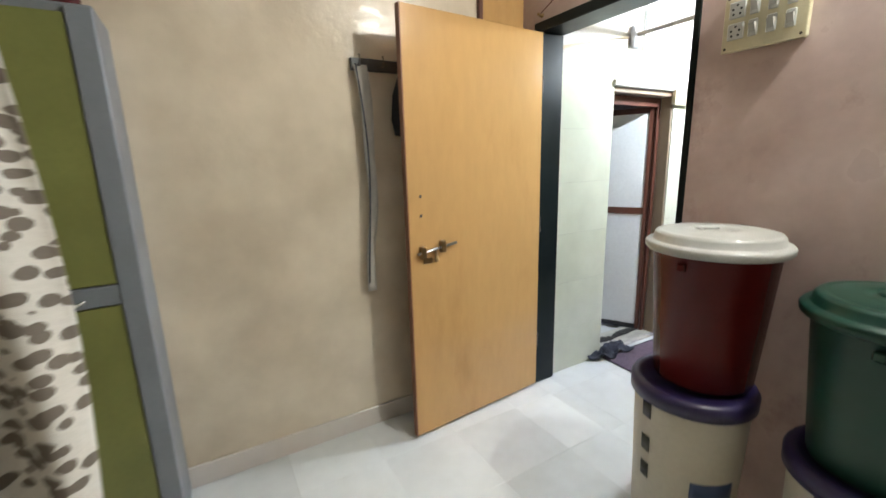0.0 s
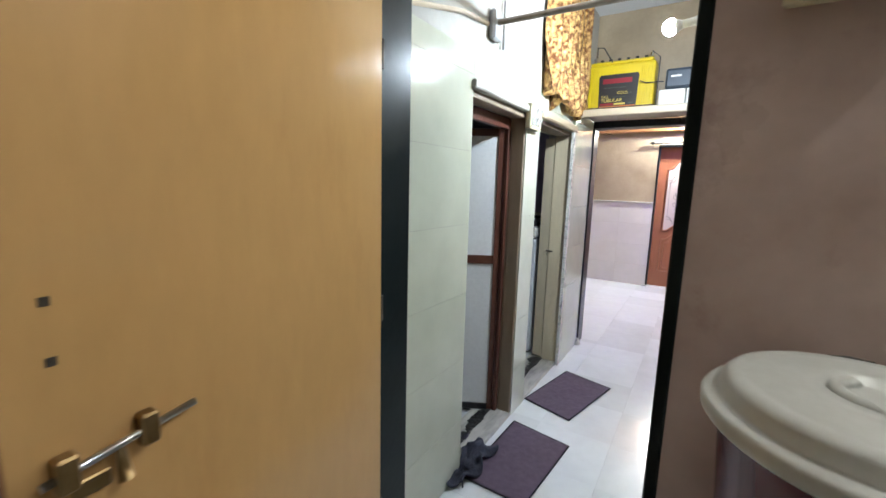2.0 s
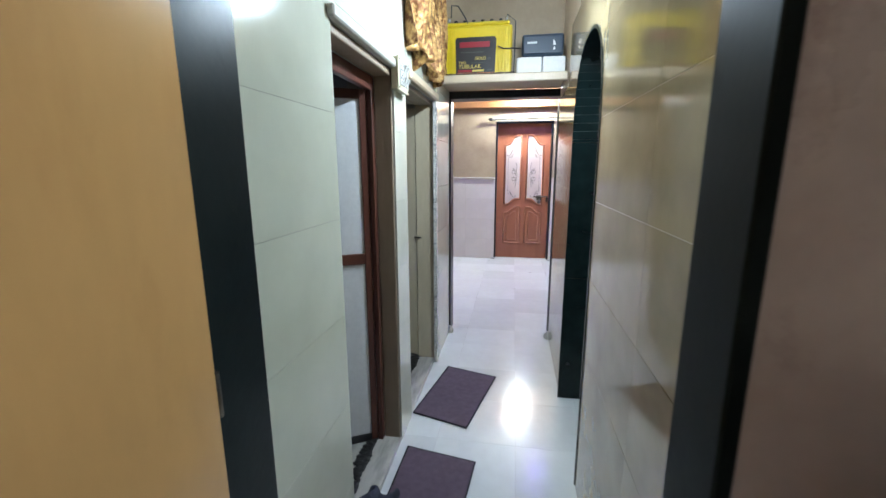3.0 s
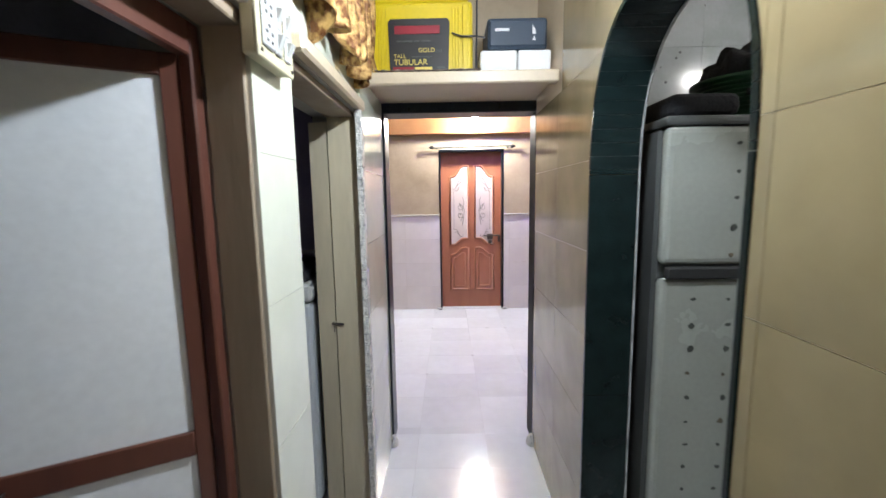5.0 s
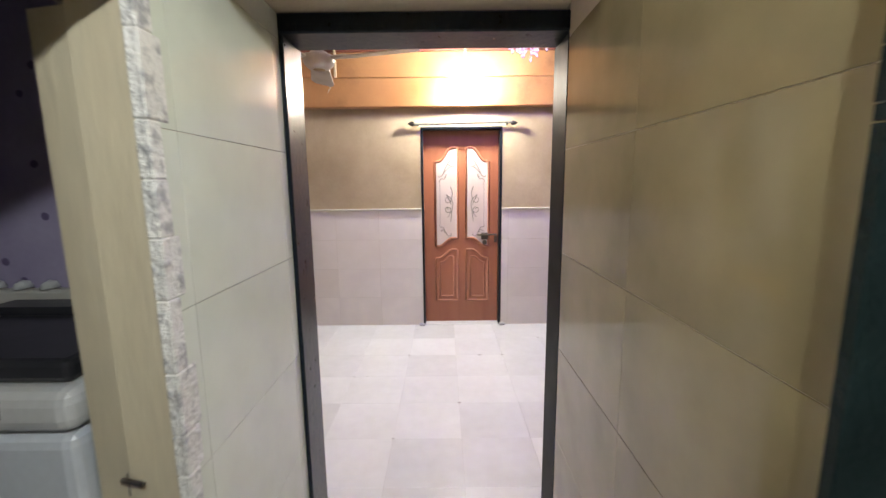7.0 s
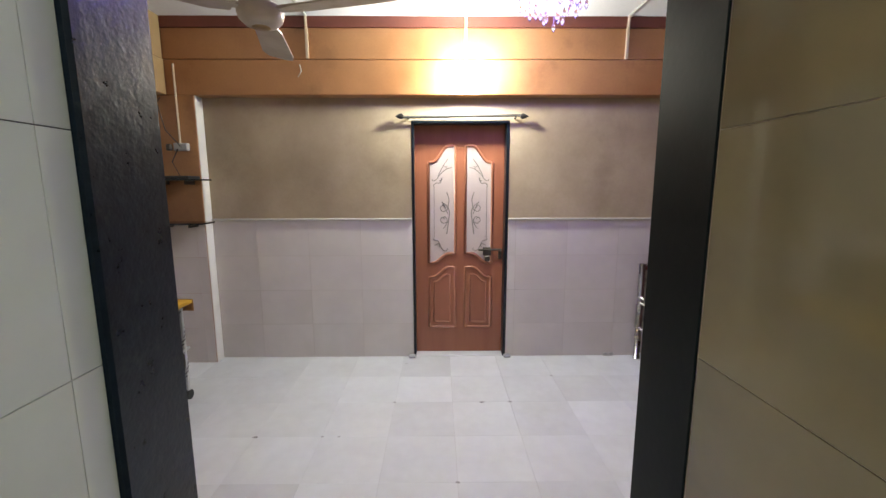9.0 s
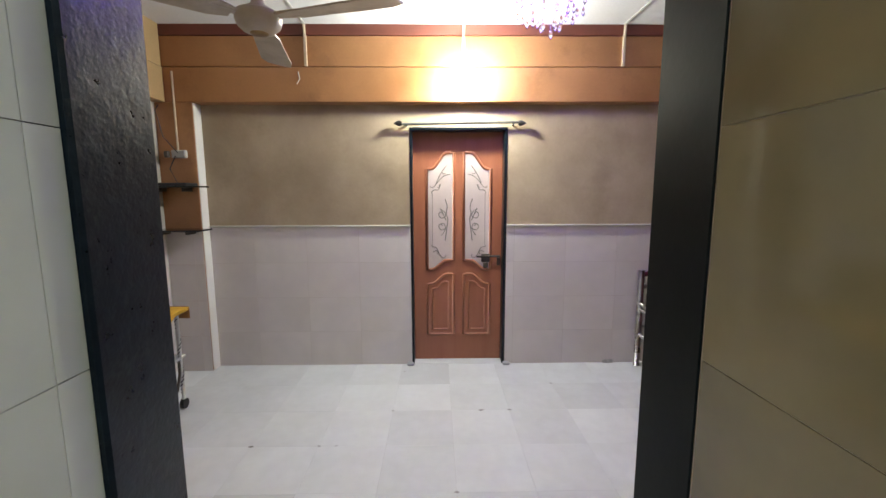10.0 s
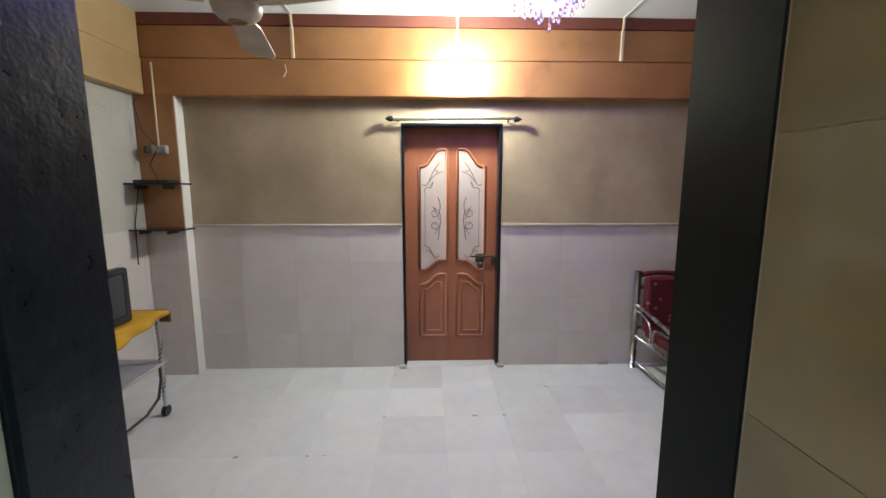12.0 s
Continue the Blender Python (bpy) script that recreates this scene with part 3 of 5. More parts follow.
def cupboard():
    c = thing("cupboard", (-0.03, 2.345, 0), "tall olive-green steel cupboard with blue-grey frame", "cupboard")
    part("body", B(-0.84, 0.0, 0.02, 0.268, 0.0, 1.84, bevel=0.006), cupboard_grey, c)
    for x0, x1 in ((-0.065, 0.0), (-0.84, -0.775), (-0.44, -0.40)):
        part("stile", B(x0, x1, 0.0, 0.02, 0.04, 1.83, bevel=0.003), cupboard_grey, c)
    part("mid_rail", B(-0.775, -0.065, 0.002, 0.02, 0.94, 1.005, bevel=0.003), cupboard_grey, c)
    for x0, x1 in ((-0.396, -0.069), (-0.771, -0.444)):
        for z0, z1 in ((0.06, 0.936), (1.009, 1.81)):
            door = part("door", B(x0, x1, 0.006, 0.019, z0, z1, bevel=0.003), cupboard_green, c, "olive green door panel")
    part("handle", T([(-0.16, 0.0, 0.965), (-0.165, -0.03, 0.965), (-0.215, -0.03, 0.96), (-0.22, 0.0, 0.96)], 0.006, 8), steel, c, "steel handle")
    return c


cupboard()
red_box = thing("box", (-0.14, 2.39, 1.842), "small dark red cloth-covered box on the cupboard", "box")
part("shell", B(-0.16, 0.06, 0, 0.17, 0, 0.12, bevel=0.02, seg=3), maroon_cloth, red_box)


def hanging_cloth():
    c = thing("curtain", (-0.08, 1.70, 0), "white cloth curtain printed with brown leaves, hanging in folds", "curtain")
    def f(u, v):
        x = -0.62 * (1 - u) + 0.015 * math.sin(9 * v + 3 * u)
        return (x, 0.035 * math.sin(26 * u + 1.3 * math.sin(5 * v)) * (0.6 + 0.6 * v), 0.12 + 2.2 * (1 - v))
    part("cloth", ribbon(f, 70, 26, 0.003), print_cloth, c)
    part("rod", T([(-1.0, 0, 2.33), (0.1, 0, 2.33)], 0.011), steel, c)
    part("hanger", T([(0.0, 0, 2.33), (0.0, 0, 2.70)], 0.006), steel, c)
    part("hanger", T([(-0.6, 0, 2.33), (-0.6, 0, 2.70)], 0.006), steel, c)
    return c


hanging_cloth()


def hook_rail():
    r = thing("hook_rail", (0.815, BN, 1.80), "dark wooden coat rail with small hooks on the wall", "coat rail")
    part("rail", B(0, 0.42, -0.022, 0, -0.026, 0.026, bevel=0.003), black_plastic, r)
    for x in (0.03, 0.14, 0.25, 0.36):
        part("hook", T([(x, -0.022, -0.005), (x, -0.05, -0.012), (x, -0.058, 0.012), (x, -0.05, 0.035)], 0.004, 6), dark_metal, r)
    return r


hook_rail()
strap = thing("strap", (0.85, BN, 0.75), "long pale cloth strap hanging from the coat rail", "strap")
part("band", ribbon(lambda u, v: (-0.03 + (0.062 - 0.02 * math.sin(2 * v)) * u + 0.018 * v + 0.022 * math.sin(4.2 * v) + 0.006 * math.sin(13 * v), -0.035 - 0.012 * math.sin(3 * v), 1.045 * (1 - v)), 3, 26, 0.004), surf("pale_grey_strap", (0.50, 0.48, 0.44), (0.42, 0.40, 0.365), 9, 0.85), strap)
# dark line drawn down the left edge of the strap
part("cord", T([(-0.024 + 0.018 * v + 0.022 * math.sin(4.2 * v), -0.05 - 0.012 * math.sin(3 * v), 1.045 - 1.0 * v) for v in [k / 14 for k in range(15)]], 0.004, 6), dark_cloth, strap)
bag = thing("bag", (0.985, BN, 1.34), "black cloth bag hanging behind the open door", "bag")
part("pouch", lathe([(0, 0.14), (0.045, 0.15), (0.06, 0.22), (0.05, 0.33), (0.02, 0.41), (0, 0.42)], 20, (0.05, -0.07, 0), squash=0.55), black_cloth, bag)
loft_door = structure("loft_panel", B(1.53, W0 - 0.003, BN - 0.02, BN, 2.06, 2.66, bevel=0.003), ochre_laminate, "ochre wooden panel high on the wall", "panel")
part("edge_batten", B(1.505, 1.53, BN - 0.026, BN, 2.06, 2.66, bevel=0.003), brown_wood, loft_door)
wall_nail = thing("wall_nail", (W0, 2.455, 2.085), "rusty nail hook with a string on the wall", "nail")
part("nail", T([(0, 0, 0), (-0.03, 0.0, 0.004)], [0.012, 0.007], 8), brass, wall_nail)
part("string", T([(-0.02, 0, 0), (-0.015, -0.35, 0.16), (-0.01, -0.8, 0.42)], 0.0035, 6), brown_wood, wall_nail)


def bulb_lamp(name, at, direction, material, label, r=0.035, reach=0.0):
    """A lamp holder with a lit bulb; direction points away from the wall."""
    b = thing(name, at, label, "lamp")
    d = Vector(direction).normalized()
    part("holder_plate", T([0 * d, 0.012 * d], 0.035, 18), white_plastic, b)
    part("holder", T([0.012 * d, (0.05 + reach) * d], [0.021, 0.017], 14), white_plastic, b)
    part("bulb_base", T([(0.05 + reach) * d, (0.085 + reach) * d], [0.017, r * 0.95], 16), white_plastic, b)
    bm = bmesh.new()
    bmesh.ops.create_icosphere(bm, subdivisions=2, radius=r, matrix=Matrix.Translation((0.095 + reach) * d))
    part("bulb", bm, material, b, "lit white bulb")
    return b


bulb_lamp("wall_lamp", (W0, 0.81, 2.47), (-1, 0, 0), bulb_room, "lit bulb in a white holder on the bedroom wall")
bulb_lamp("wall_lamp", (3.02, S, 2.12), (0, 1, -0.12), bulb_passage, "lit white bulb in a holder on the passage wall", reach=0.08)
bulb_lamp("wall_lamp", (BEAM, 1.79, 2.325), (-1, 0, -0.12), bulb_living, "brightly lit bulb in a holder on the orange beam", r=0.045, reach=0.045)
# added lamp without a known source, only brightens the kitchen
bulb_lamp("wall_lamp", (3.0, 0.0, 2.35), (0, 1, 0), fill_kitchen, "added bulb that brightens the kitchen")


# ---- passage ----
def doorway_trim():
    """Raised plaster round the bathroom and washing room doorways."""
    t = structure("trim", B(D1[0] - 0.02, D1[1] + 0.0, N - 0.022, N + 0.004, D1[3], D1[3] + 0.035, bevel=0.005), white_paint, "white plaster lip over the bathroom doorway", "trim")
    part("lip", B(D2[0], 3.975, N - 0.035, N + 0.004, D2[3], D2[3] + 0.045, bevel=0.008), shelf_paint, t)
    for x0, x1, y0 in ((D1[1] - 0.012, D1[1], N + 0.008), (D1[0], D1[0] + 0.012, N + 0.008)):
        part("frame_post", B(x0, x1, y0, 2.565, 0, D1[3], bevel=0.003), taupe_wood, t, "worn taupe inner frame post")
    part("frame_head", B(D1[0] + 0.012, D1[1] - 0.012, N + 0.008, 2.565, D1[3] - 0.03, D1[3], bevel=0.003), taupe_wood, t)
    return t


doorway_trim()


def bathroom_door():
    f = tagged(new("door_2"), "white panelled bathroom door with red-brown rails, half open inward", "door", kind="structure")
    post = part("frame_post", B(3.012, 3.042, 2.567, 2.592, 0, 1.755, bevel=0.003), brown_wood, f, "dark red-brown door frame")
    part("frame_post", B(2.442, 2.472, 2.567, 2.592, 0, 1.755, bevel=0.003), brown_wood, f)
    part("frame_head", B(2.472, 3.012, 2.567, 2.592, 1.695, 1.755, bevel=0.003), brown_wood, f)
    leaf = new("leaf")
    leaf.parent = f
    leaf.matrix_basis = pose(3.026, 2.60, 0, 0, 0, 119)
    leaf.empty_display_size = 0.05
    # local x from hinge to free edge, the passage side is +y
    part("panel_upper", B(0.03, 0.50, -0.009, 0.007, 0.985, 1.66), white_panel, leaf, "white upper panel")
    part("panel_lower", B(0.03, 0.50, -0.009, 0.007, 0.06, 0.935), white_panel, leaf, "white lower panel")
    part("stile", B(0.0, 0.03, -0.012, 0.014, 0.02, 1.70, bevel=0.002), brown_wood, leaf)
    part("stile", B(0.50, 0.55, -0.012, 0.014, 0.02, 1.70, bevel=0.002), brown_wood, leaf)
    part("rail", B(0.03, 0.50, -0.012, 0.014, 0.935, 0.985, bevel=0.002), brown_wood, leaf)
    part("rail", B(0.03, 0.50, -0.012, 0.014, 1.66, 1.70, bevel=0.002), brown_wood, leaf)
    part("rail", B(0.03, 0.50, -0.012, 0.014, 0.02, 0.06, bevel=0.002), black_plastic, leaf)
    part("latch", T([(0.30, 0.03, 0.96), (0.46, 0.03, 0.96)], 0.006, 8), steel, leaf, "steel latch")
    return f


bathroom_door()
# each threshold carries an uneven black strip along its joint
for k, (x0, x1) in enumerate(((2.43, 3.054), (3.26, 3.95))):
    gap = ribbon(lambda u, v: (x0 + 0.015 + (x1 - x0 - 0.03) * u, 2.585 + 0.02 * noise.noise((4 * u, k, 0)) + 0.008 * noise.noise((37 * u, k, 3)) + (0.055 + 0.05 * noise.noise((5 * u, 4 + k, 1)) + 0.025 * noise.noise((29 * u, 4 + k, 2))) * v, 0.027), 90, 3, 0.004)
    s = structure("threshold", B(x0, x1, N + 0.002, 2.70, -0.008, 0.022, bevel=0.004), dark_stone, "pale worn stone threshold with a black gap", "threshold")
    part("grime_gap", gap, streak_black, s, "uneven black strip along the joint")


def washing_door():
    d = tagged(new("door_3"), "cream painted wooden door frame with worn edges at the washing room", "door", kind="structure")
    part("frame_post", prism([(3.935, N2 + 0.004), (4.058, N2 + 0.004), (4.058, 2.604), (3.974, 2.604), (3.965, 2.475)], "z", 0, 1.785), cream_wood, d)
    leaf = part("leaf", prism([(3.982, 2.611), (4.058, 2.611), (4.058, 2.69), (4.0, 2.69)], "z", 0.02, 1.75), cream_wood, d)
    part("bolt", T([(3.962, 2.572, 0.897), (3.978, 2.625, 0.895)], 0.005, 8), dark_metal, leaf)
    part("bolt_plate", prism([(3.983, 2.617), (3.988, 2.615), (3.998, 2.645), (3.993, 2.647)], "z", 0.855, 0.905), dark_metal, leaf)
    part("frame_head", B(3.26, 3.962, N + 0.012, 2.60, 1.762, 1.785, bevel=0.003), taupe_wood, d)
    return d


washing_door()
chip = bmesh.new()
rnd = random.Random(4)
z = 0.0
while z < 1.8:
    h = rnd.uniform(0.05, 0.14)
    w = rnd.uniform(0.006, 0.034)
    box(chip, 3.935 - 0.014, 3.945 + w, N2 - 0.004, N2 + 0.02, z, min(z + h, 1.8), bevel=0.003)
    z += h
structure("chipped_edge", chip, broken_plaster, "chipped white plaster edge beside the doorway", "plaster edge")


def washing_machine():
    w = thing("washing_machine", (3.993, 2.72, 0), "grey-white top-loading washing machine with dark lid", "washing machine")
    part("body", B(0.0, 0.42, 0.0, 0.55, 0.02, 0.978, bevel=0.03, seg=3), washer_white, w)
    part("top_rim", B(-0.006, 0.424, -0.006, 0.555, 0.98, 1.07, bevel=0.03, seg=3), white_plastic, w, "white top rim")
    part("lid", B(0.03, 0.40, 0.02, 0.53, 1.07, 1.12, bevel=0.014, seg=2), black_plastic, w, "dark glassy lid")
    part("handle_slot", B(-0.012, 0.03, 0.13, 0.44, 1.012, 1.056, bevel=0.006), black_plastic, w)
    part("hinge_panel", B(0.32, 0.42, 0.03, 0.52, 1.07, 1.14, bevel=0.012), black_plastic, w)
    for x in (0.05, 0.37):
        for y in (0.05, 0.48):
            part("foot", T([(x, y, 0), (x, y, 0.03)], 0.022, 10), rubber, w)
    return w


washing_machine()
ledge = structure("ledge", B(4.42, 4.465, 2.69, 3.75, 1.03, 1.16, bevel=0.006), white_paint, "white stone ledge behind the washing machine", "ledge")
for k in range(3):
    s = thing("scrap", (4.44, 3.16 + 0.08 * k, 1.161), "small crumpled white scrap on the ledge", "scrap", "scraps on the ledge")
    part("lump", lathe([(0, 0), (0.03, 0.004), (0.022, 0.02), (0, 0.028)], 7, squash=0.6), white_plastic, s)


def mat(corners, label):
    a, b, c, d = [Vector((*p, 0)) for p in corners]
    m = thing("floor_mat", (*((a + b + c + d) / 4).xy, 0), label, "mat", "mats in the passage")
    o = (a + b + c + d) / 4
    rr = random.Random(int(a.x * 100))
    def f(u, v):
        p = (a * (1 - u) + b * u) * (1 - v) + (d * (1 - u) + c * u) * v - o
        e = 0.006 * math.sin(17 * u + 3 * v) * math.sin(11 * v + 2)
        return (p.x, p.y, 0.006 + 0.5 * abs(e))
    part("cloth", ribbon(f, 22, 24, 0.006), mat_cloth, m)
    pts = [p - o + Vector((0, 0, 0.006)) for p in (a, b, c, d)]
    part("hem", T([*pts, pts[0]], 0.004, 6), black_cloth, m, "dark stitched hem")
    return m


mat([(3.003, 2.435), (2.946, 2.095), (2.41, 2.145), (2.42, 2.452)], "plum woven floor mat before the bathroom door")
mat([(3.859, 2.365), (3.766, 2.034), (3.199, 2.165), (3.29, 2.478)], "plum woven floor mat before the washing room")
rag = thing("rag", (2.50, 2.468, 0.008), "crumpled dark blue rag at the bathroom threshold", "rag")
part("cloth", ribbon(lambda u, v: (0.34 * (u - 0.5) + 0.03 * math.sin(9 * v), 0.13 * (v - 0.5) + 0.02 * math.sin(11 * u), 0.022 + 0.02 * math.sin(13 * u + 4 * v) * math.cos(9 * v)), 30, 14, 0.006), dark_cloth, rag)
cross_rod = thing("cross_rod", (2.58, N, 2.085), "pale metal rod spanning the passage below the ceiling", "rod")
part("rod", T([(0, 0.0, 0), (0.01, -0.4, 0.004), (0, -0.815, 0)], 0.013, 10), surf("pale_worn_metal", (0.45, 0.42, 0.37), (0.30, 0.27, 0.22), 14, 0.4, metal=0.6), cross_rod)
part("bracket", B(-0.04, 0.04, -0.03, 0.0, -0.075, 0.05, bevel=0.01), grey_plaster, cross_rod)
conduit = thing("conduit", (W1, N, 2.02), "white plastic conduit along the wall", "conduit")
part("pipe", T([(0.0, -0.014, -0.07), (0.35, -0.014, 0.02), (0.55, -0.014, 0.04)], 0.009, 8), shelf_paint, conduit)
part("drop", T([(0.72, -0.012, 0.34), (0.72, -0.012, -0.02)], 0.007, 8), white_plastic, conduit)


def gold_curtain():
    c = thing("curtain", (3.21, N, 1.90), "gold brocade curtain hanging in folds over the loft", "curtain")
    def f(u, v):
        fold = (0.034 * math.sin(38 * u + 1.2 * math.sin(4 * v)) + 0.014 * math.sin(83 * u + 2 + v)) * (0.6 + 0.5 * v)
        return (0.81 * u + 0.012 * math.sin(8 * v), -0.05 + fold, 0.80 * (1 - v) + (0.035 * math.sin(21 * u) + 0.02 * math.sin(47 * u + 1)) * v)
    part("cloth", ribbon(f, 110, 30, 0.003), gold_cloth, c)
    part("rod", T([(-0.05, -0.05, 0.80), (0.83, -0.05, 0.80)], 0.01), steel, c)
    return c


gold_curtain()


def battery():
    b = thing("battery", (4.14, 2.223, 1.948), "bright yellow tubular inverter battery with a black label", "battery")
    part("case", B(0, 0.19, -0.228, 0.228, 0, 0.325, bevel=0.012, seg=2), yellow_paint, b)
    part("top", B(0.008, 0.182, -0.21, 0.21, 0.325, 0.352, bevel=0.008), yellow_paint, b)
    for y in (-0.15, -0.09, -0.03, 0.03, 0.09, 0.15):
        part("vent_plug", T([(0.09, y, 0.352), (0.09, y, 0.385)], 0.012, 10), black_plastic, b)
    for y in (-0.19, 0.19):
        part("terminal", T([(0.05, y, 0.352), (0.05, y, 0.39)], 0.009, 8), steel, b)
    for y in (-0.195, 0.195):
        part("rib", B(-0.006, 0.004, y - 0.012, y + 0.012, 0.02, 0.31, bevel=0.003), yellow_paint, b)
    lab = part("label", prism([(-0.12, 0.018), (0.134, 0.018), (0.140, 0.24), (0.130, 0.255), (-0.118, 0.255), (-0.128, 0.24)], "x", -0.0065, 0.0), label_black, b, "black printed label")
    rot = (90, 0, -90)
    part("logo_bar", B(-0.0085, -0.0065, -0.085, 0.112, 0.192, 0.226, bevel=0.0008), ink_red, lab)
    for y0, y1 in ((0.104, 0.082), (0.076, 0.034), (0.028, 0.004), (-0.004, -0.044)):
        part("script_line", B(-0.008, -0.0065, y1, y0, 0.160, 0.166), ink_grey, lab)
    words("GOLD", 0.026, ink_yellow, lab, (-0.0075, 0.010, 0.116), rot)
    words("240", 0.021, ink_grey, lab, (-0.0075, -0.062, 0.114), rot)
    words("TALL", 0.024, ink_yellow, lab, (-0.0075, 0.118, 0.093), rot)
    words("TUBULAR", 0.034, ink_yellow, lab, (-0.0075, 0.118, 0.064), rot, depth=0.0009)
    part("print_line", B(-0.008, -0.0065, -0.05, 0.04, 0.096, 0.100), ink_grey, lab)
    part("orange_bar", B(-0.008, -0.0065, -0.115, 0.128, 0.022, 0.036), ink_orange, lab)
    part("red_bar", B(-0.008, -0.0065, 0.03, 0.122, 0.041, 0.056), ink_red, lab)
    part("pale_bar", B(-0.008, -0.0065, -0.05, 0.026, 0.043, 0.055), ink_yellow, lab)
    part("code_bar", B(-0.008, -0.0065, -0.105, -0.07, 0.048, 0.056), ink_grey, lab)
    for y in (0.152, 0.164, 0.176, -0.142, -0.155, -0.168):
        part("flute", B(-0.0045, 0.003, y - 0.0035, y + 0.0035, 0.03, 0.30, bevel=0.0015), yellow_paint, b)
    return b


battery()
for pts in ([(4.19, 2.40, 2.345), (4.14, 2.39, 2.40), (4.125, 2.345, 2.39), (4.123, 2.30, 2.32), (4.126, 2.28, 2.285)], [(4.128, 2.085, 2.14), (4.115, 2.045, 2.12), (4.115, 1.985, 2.12), (4.15, 1.94, 2.125)], [(4.19, 2.03, 2.345), (4.15, 1.975, 2.29), (4.16, 1.977, 2.11), (4.18, 1.98, 1.955)]):
    c = thing("cable", pts[0], "thin black cable from the battery", "cable", "battery cables")
    part("wire", T([Vector(p) - Vector(pts[0]) for p in pts], 0.004, 6), black_plastic, c)


def inverter():
    v = thing("inverter", (4.15, 1.785, 2.073), "slate-blue inverter box on two white blocks", "inverter")
    part("case", B(0, 0.24, -0.118, 0.145, 0, 0.135, bevel=0.014, seg=2), inverter_blue, v)
    part("front_lip", B(-0.006, 0.01, -0.11, 0.137, 0.012, 0.122, bevel=0.006), inverter_blue, v)
    part("name_bar", B(-0.008, -0.006, 0.05, 0.112, 0.075, 0.087, bevel=0.0006), ink_white, v, "small white lettering")
    part("mark", prism([(-0.05, 0.062), (-0.066, 0.062), (-0.062, 0.082), (-0.05, 0.098)], "x", -0.008, -0.006), ink_white, v)
    part("mark", prism([(-0.05, 0.035), (-0.066, 0.035), (-0.058, 0.056)], "x", -0.008, -0.006), ink_white, v)
    return v


inverter()
for y0, y1 in ((1.80, 1.962), (1.652, 1.796)):
    b = thing("block", (4.14, (y0 + y1) / 2, 1.948), "white polystyrene block under the inverter", "block", "blocks under the inverter")
    part("foam", B(0, 0.2, -(y1 - y0) / 2, (y1 - y0) / 2, 0, 0.122, bevel=0.01, seg=2), surf("white_foam", (0.80, 0.80, 0.79), (0.74, 0.74, 0.73), 20, 0.8, bump=0.001) if y0 > 1.75 else bpy.data.materials["white_foam"], b)
tray_cloth = thing("cloth", (4.01, 2.15, 1.948), "thin dark brown cloth lying along the shelf edge", "cloth")
part("sheet", ribbon(lambda u, v: (0.025 * v - 0.004, 0.27 - 0.45 * u, 0.006 + 0.008 * abs(noise.noise((14 * u, 3 * v, 0)))), 40, 4, 0.004), surf("brown_rag_cloth", (0.10, 0.07, 0.055), (0.28, 0.23, 0.18), 30, 0.9, lo=0.45, hi=0.7), tray_cloth)
switch_board("switchboard", (3.10, N, 1.765), 0, 0.16, 0.13, 3, "cream plastic switchboard between the two doorways")

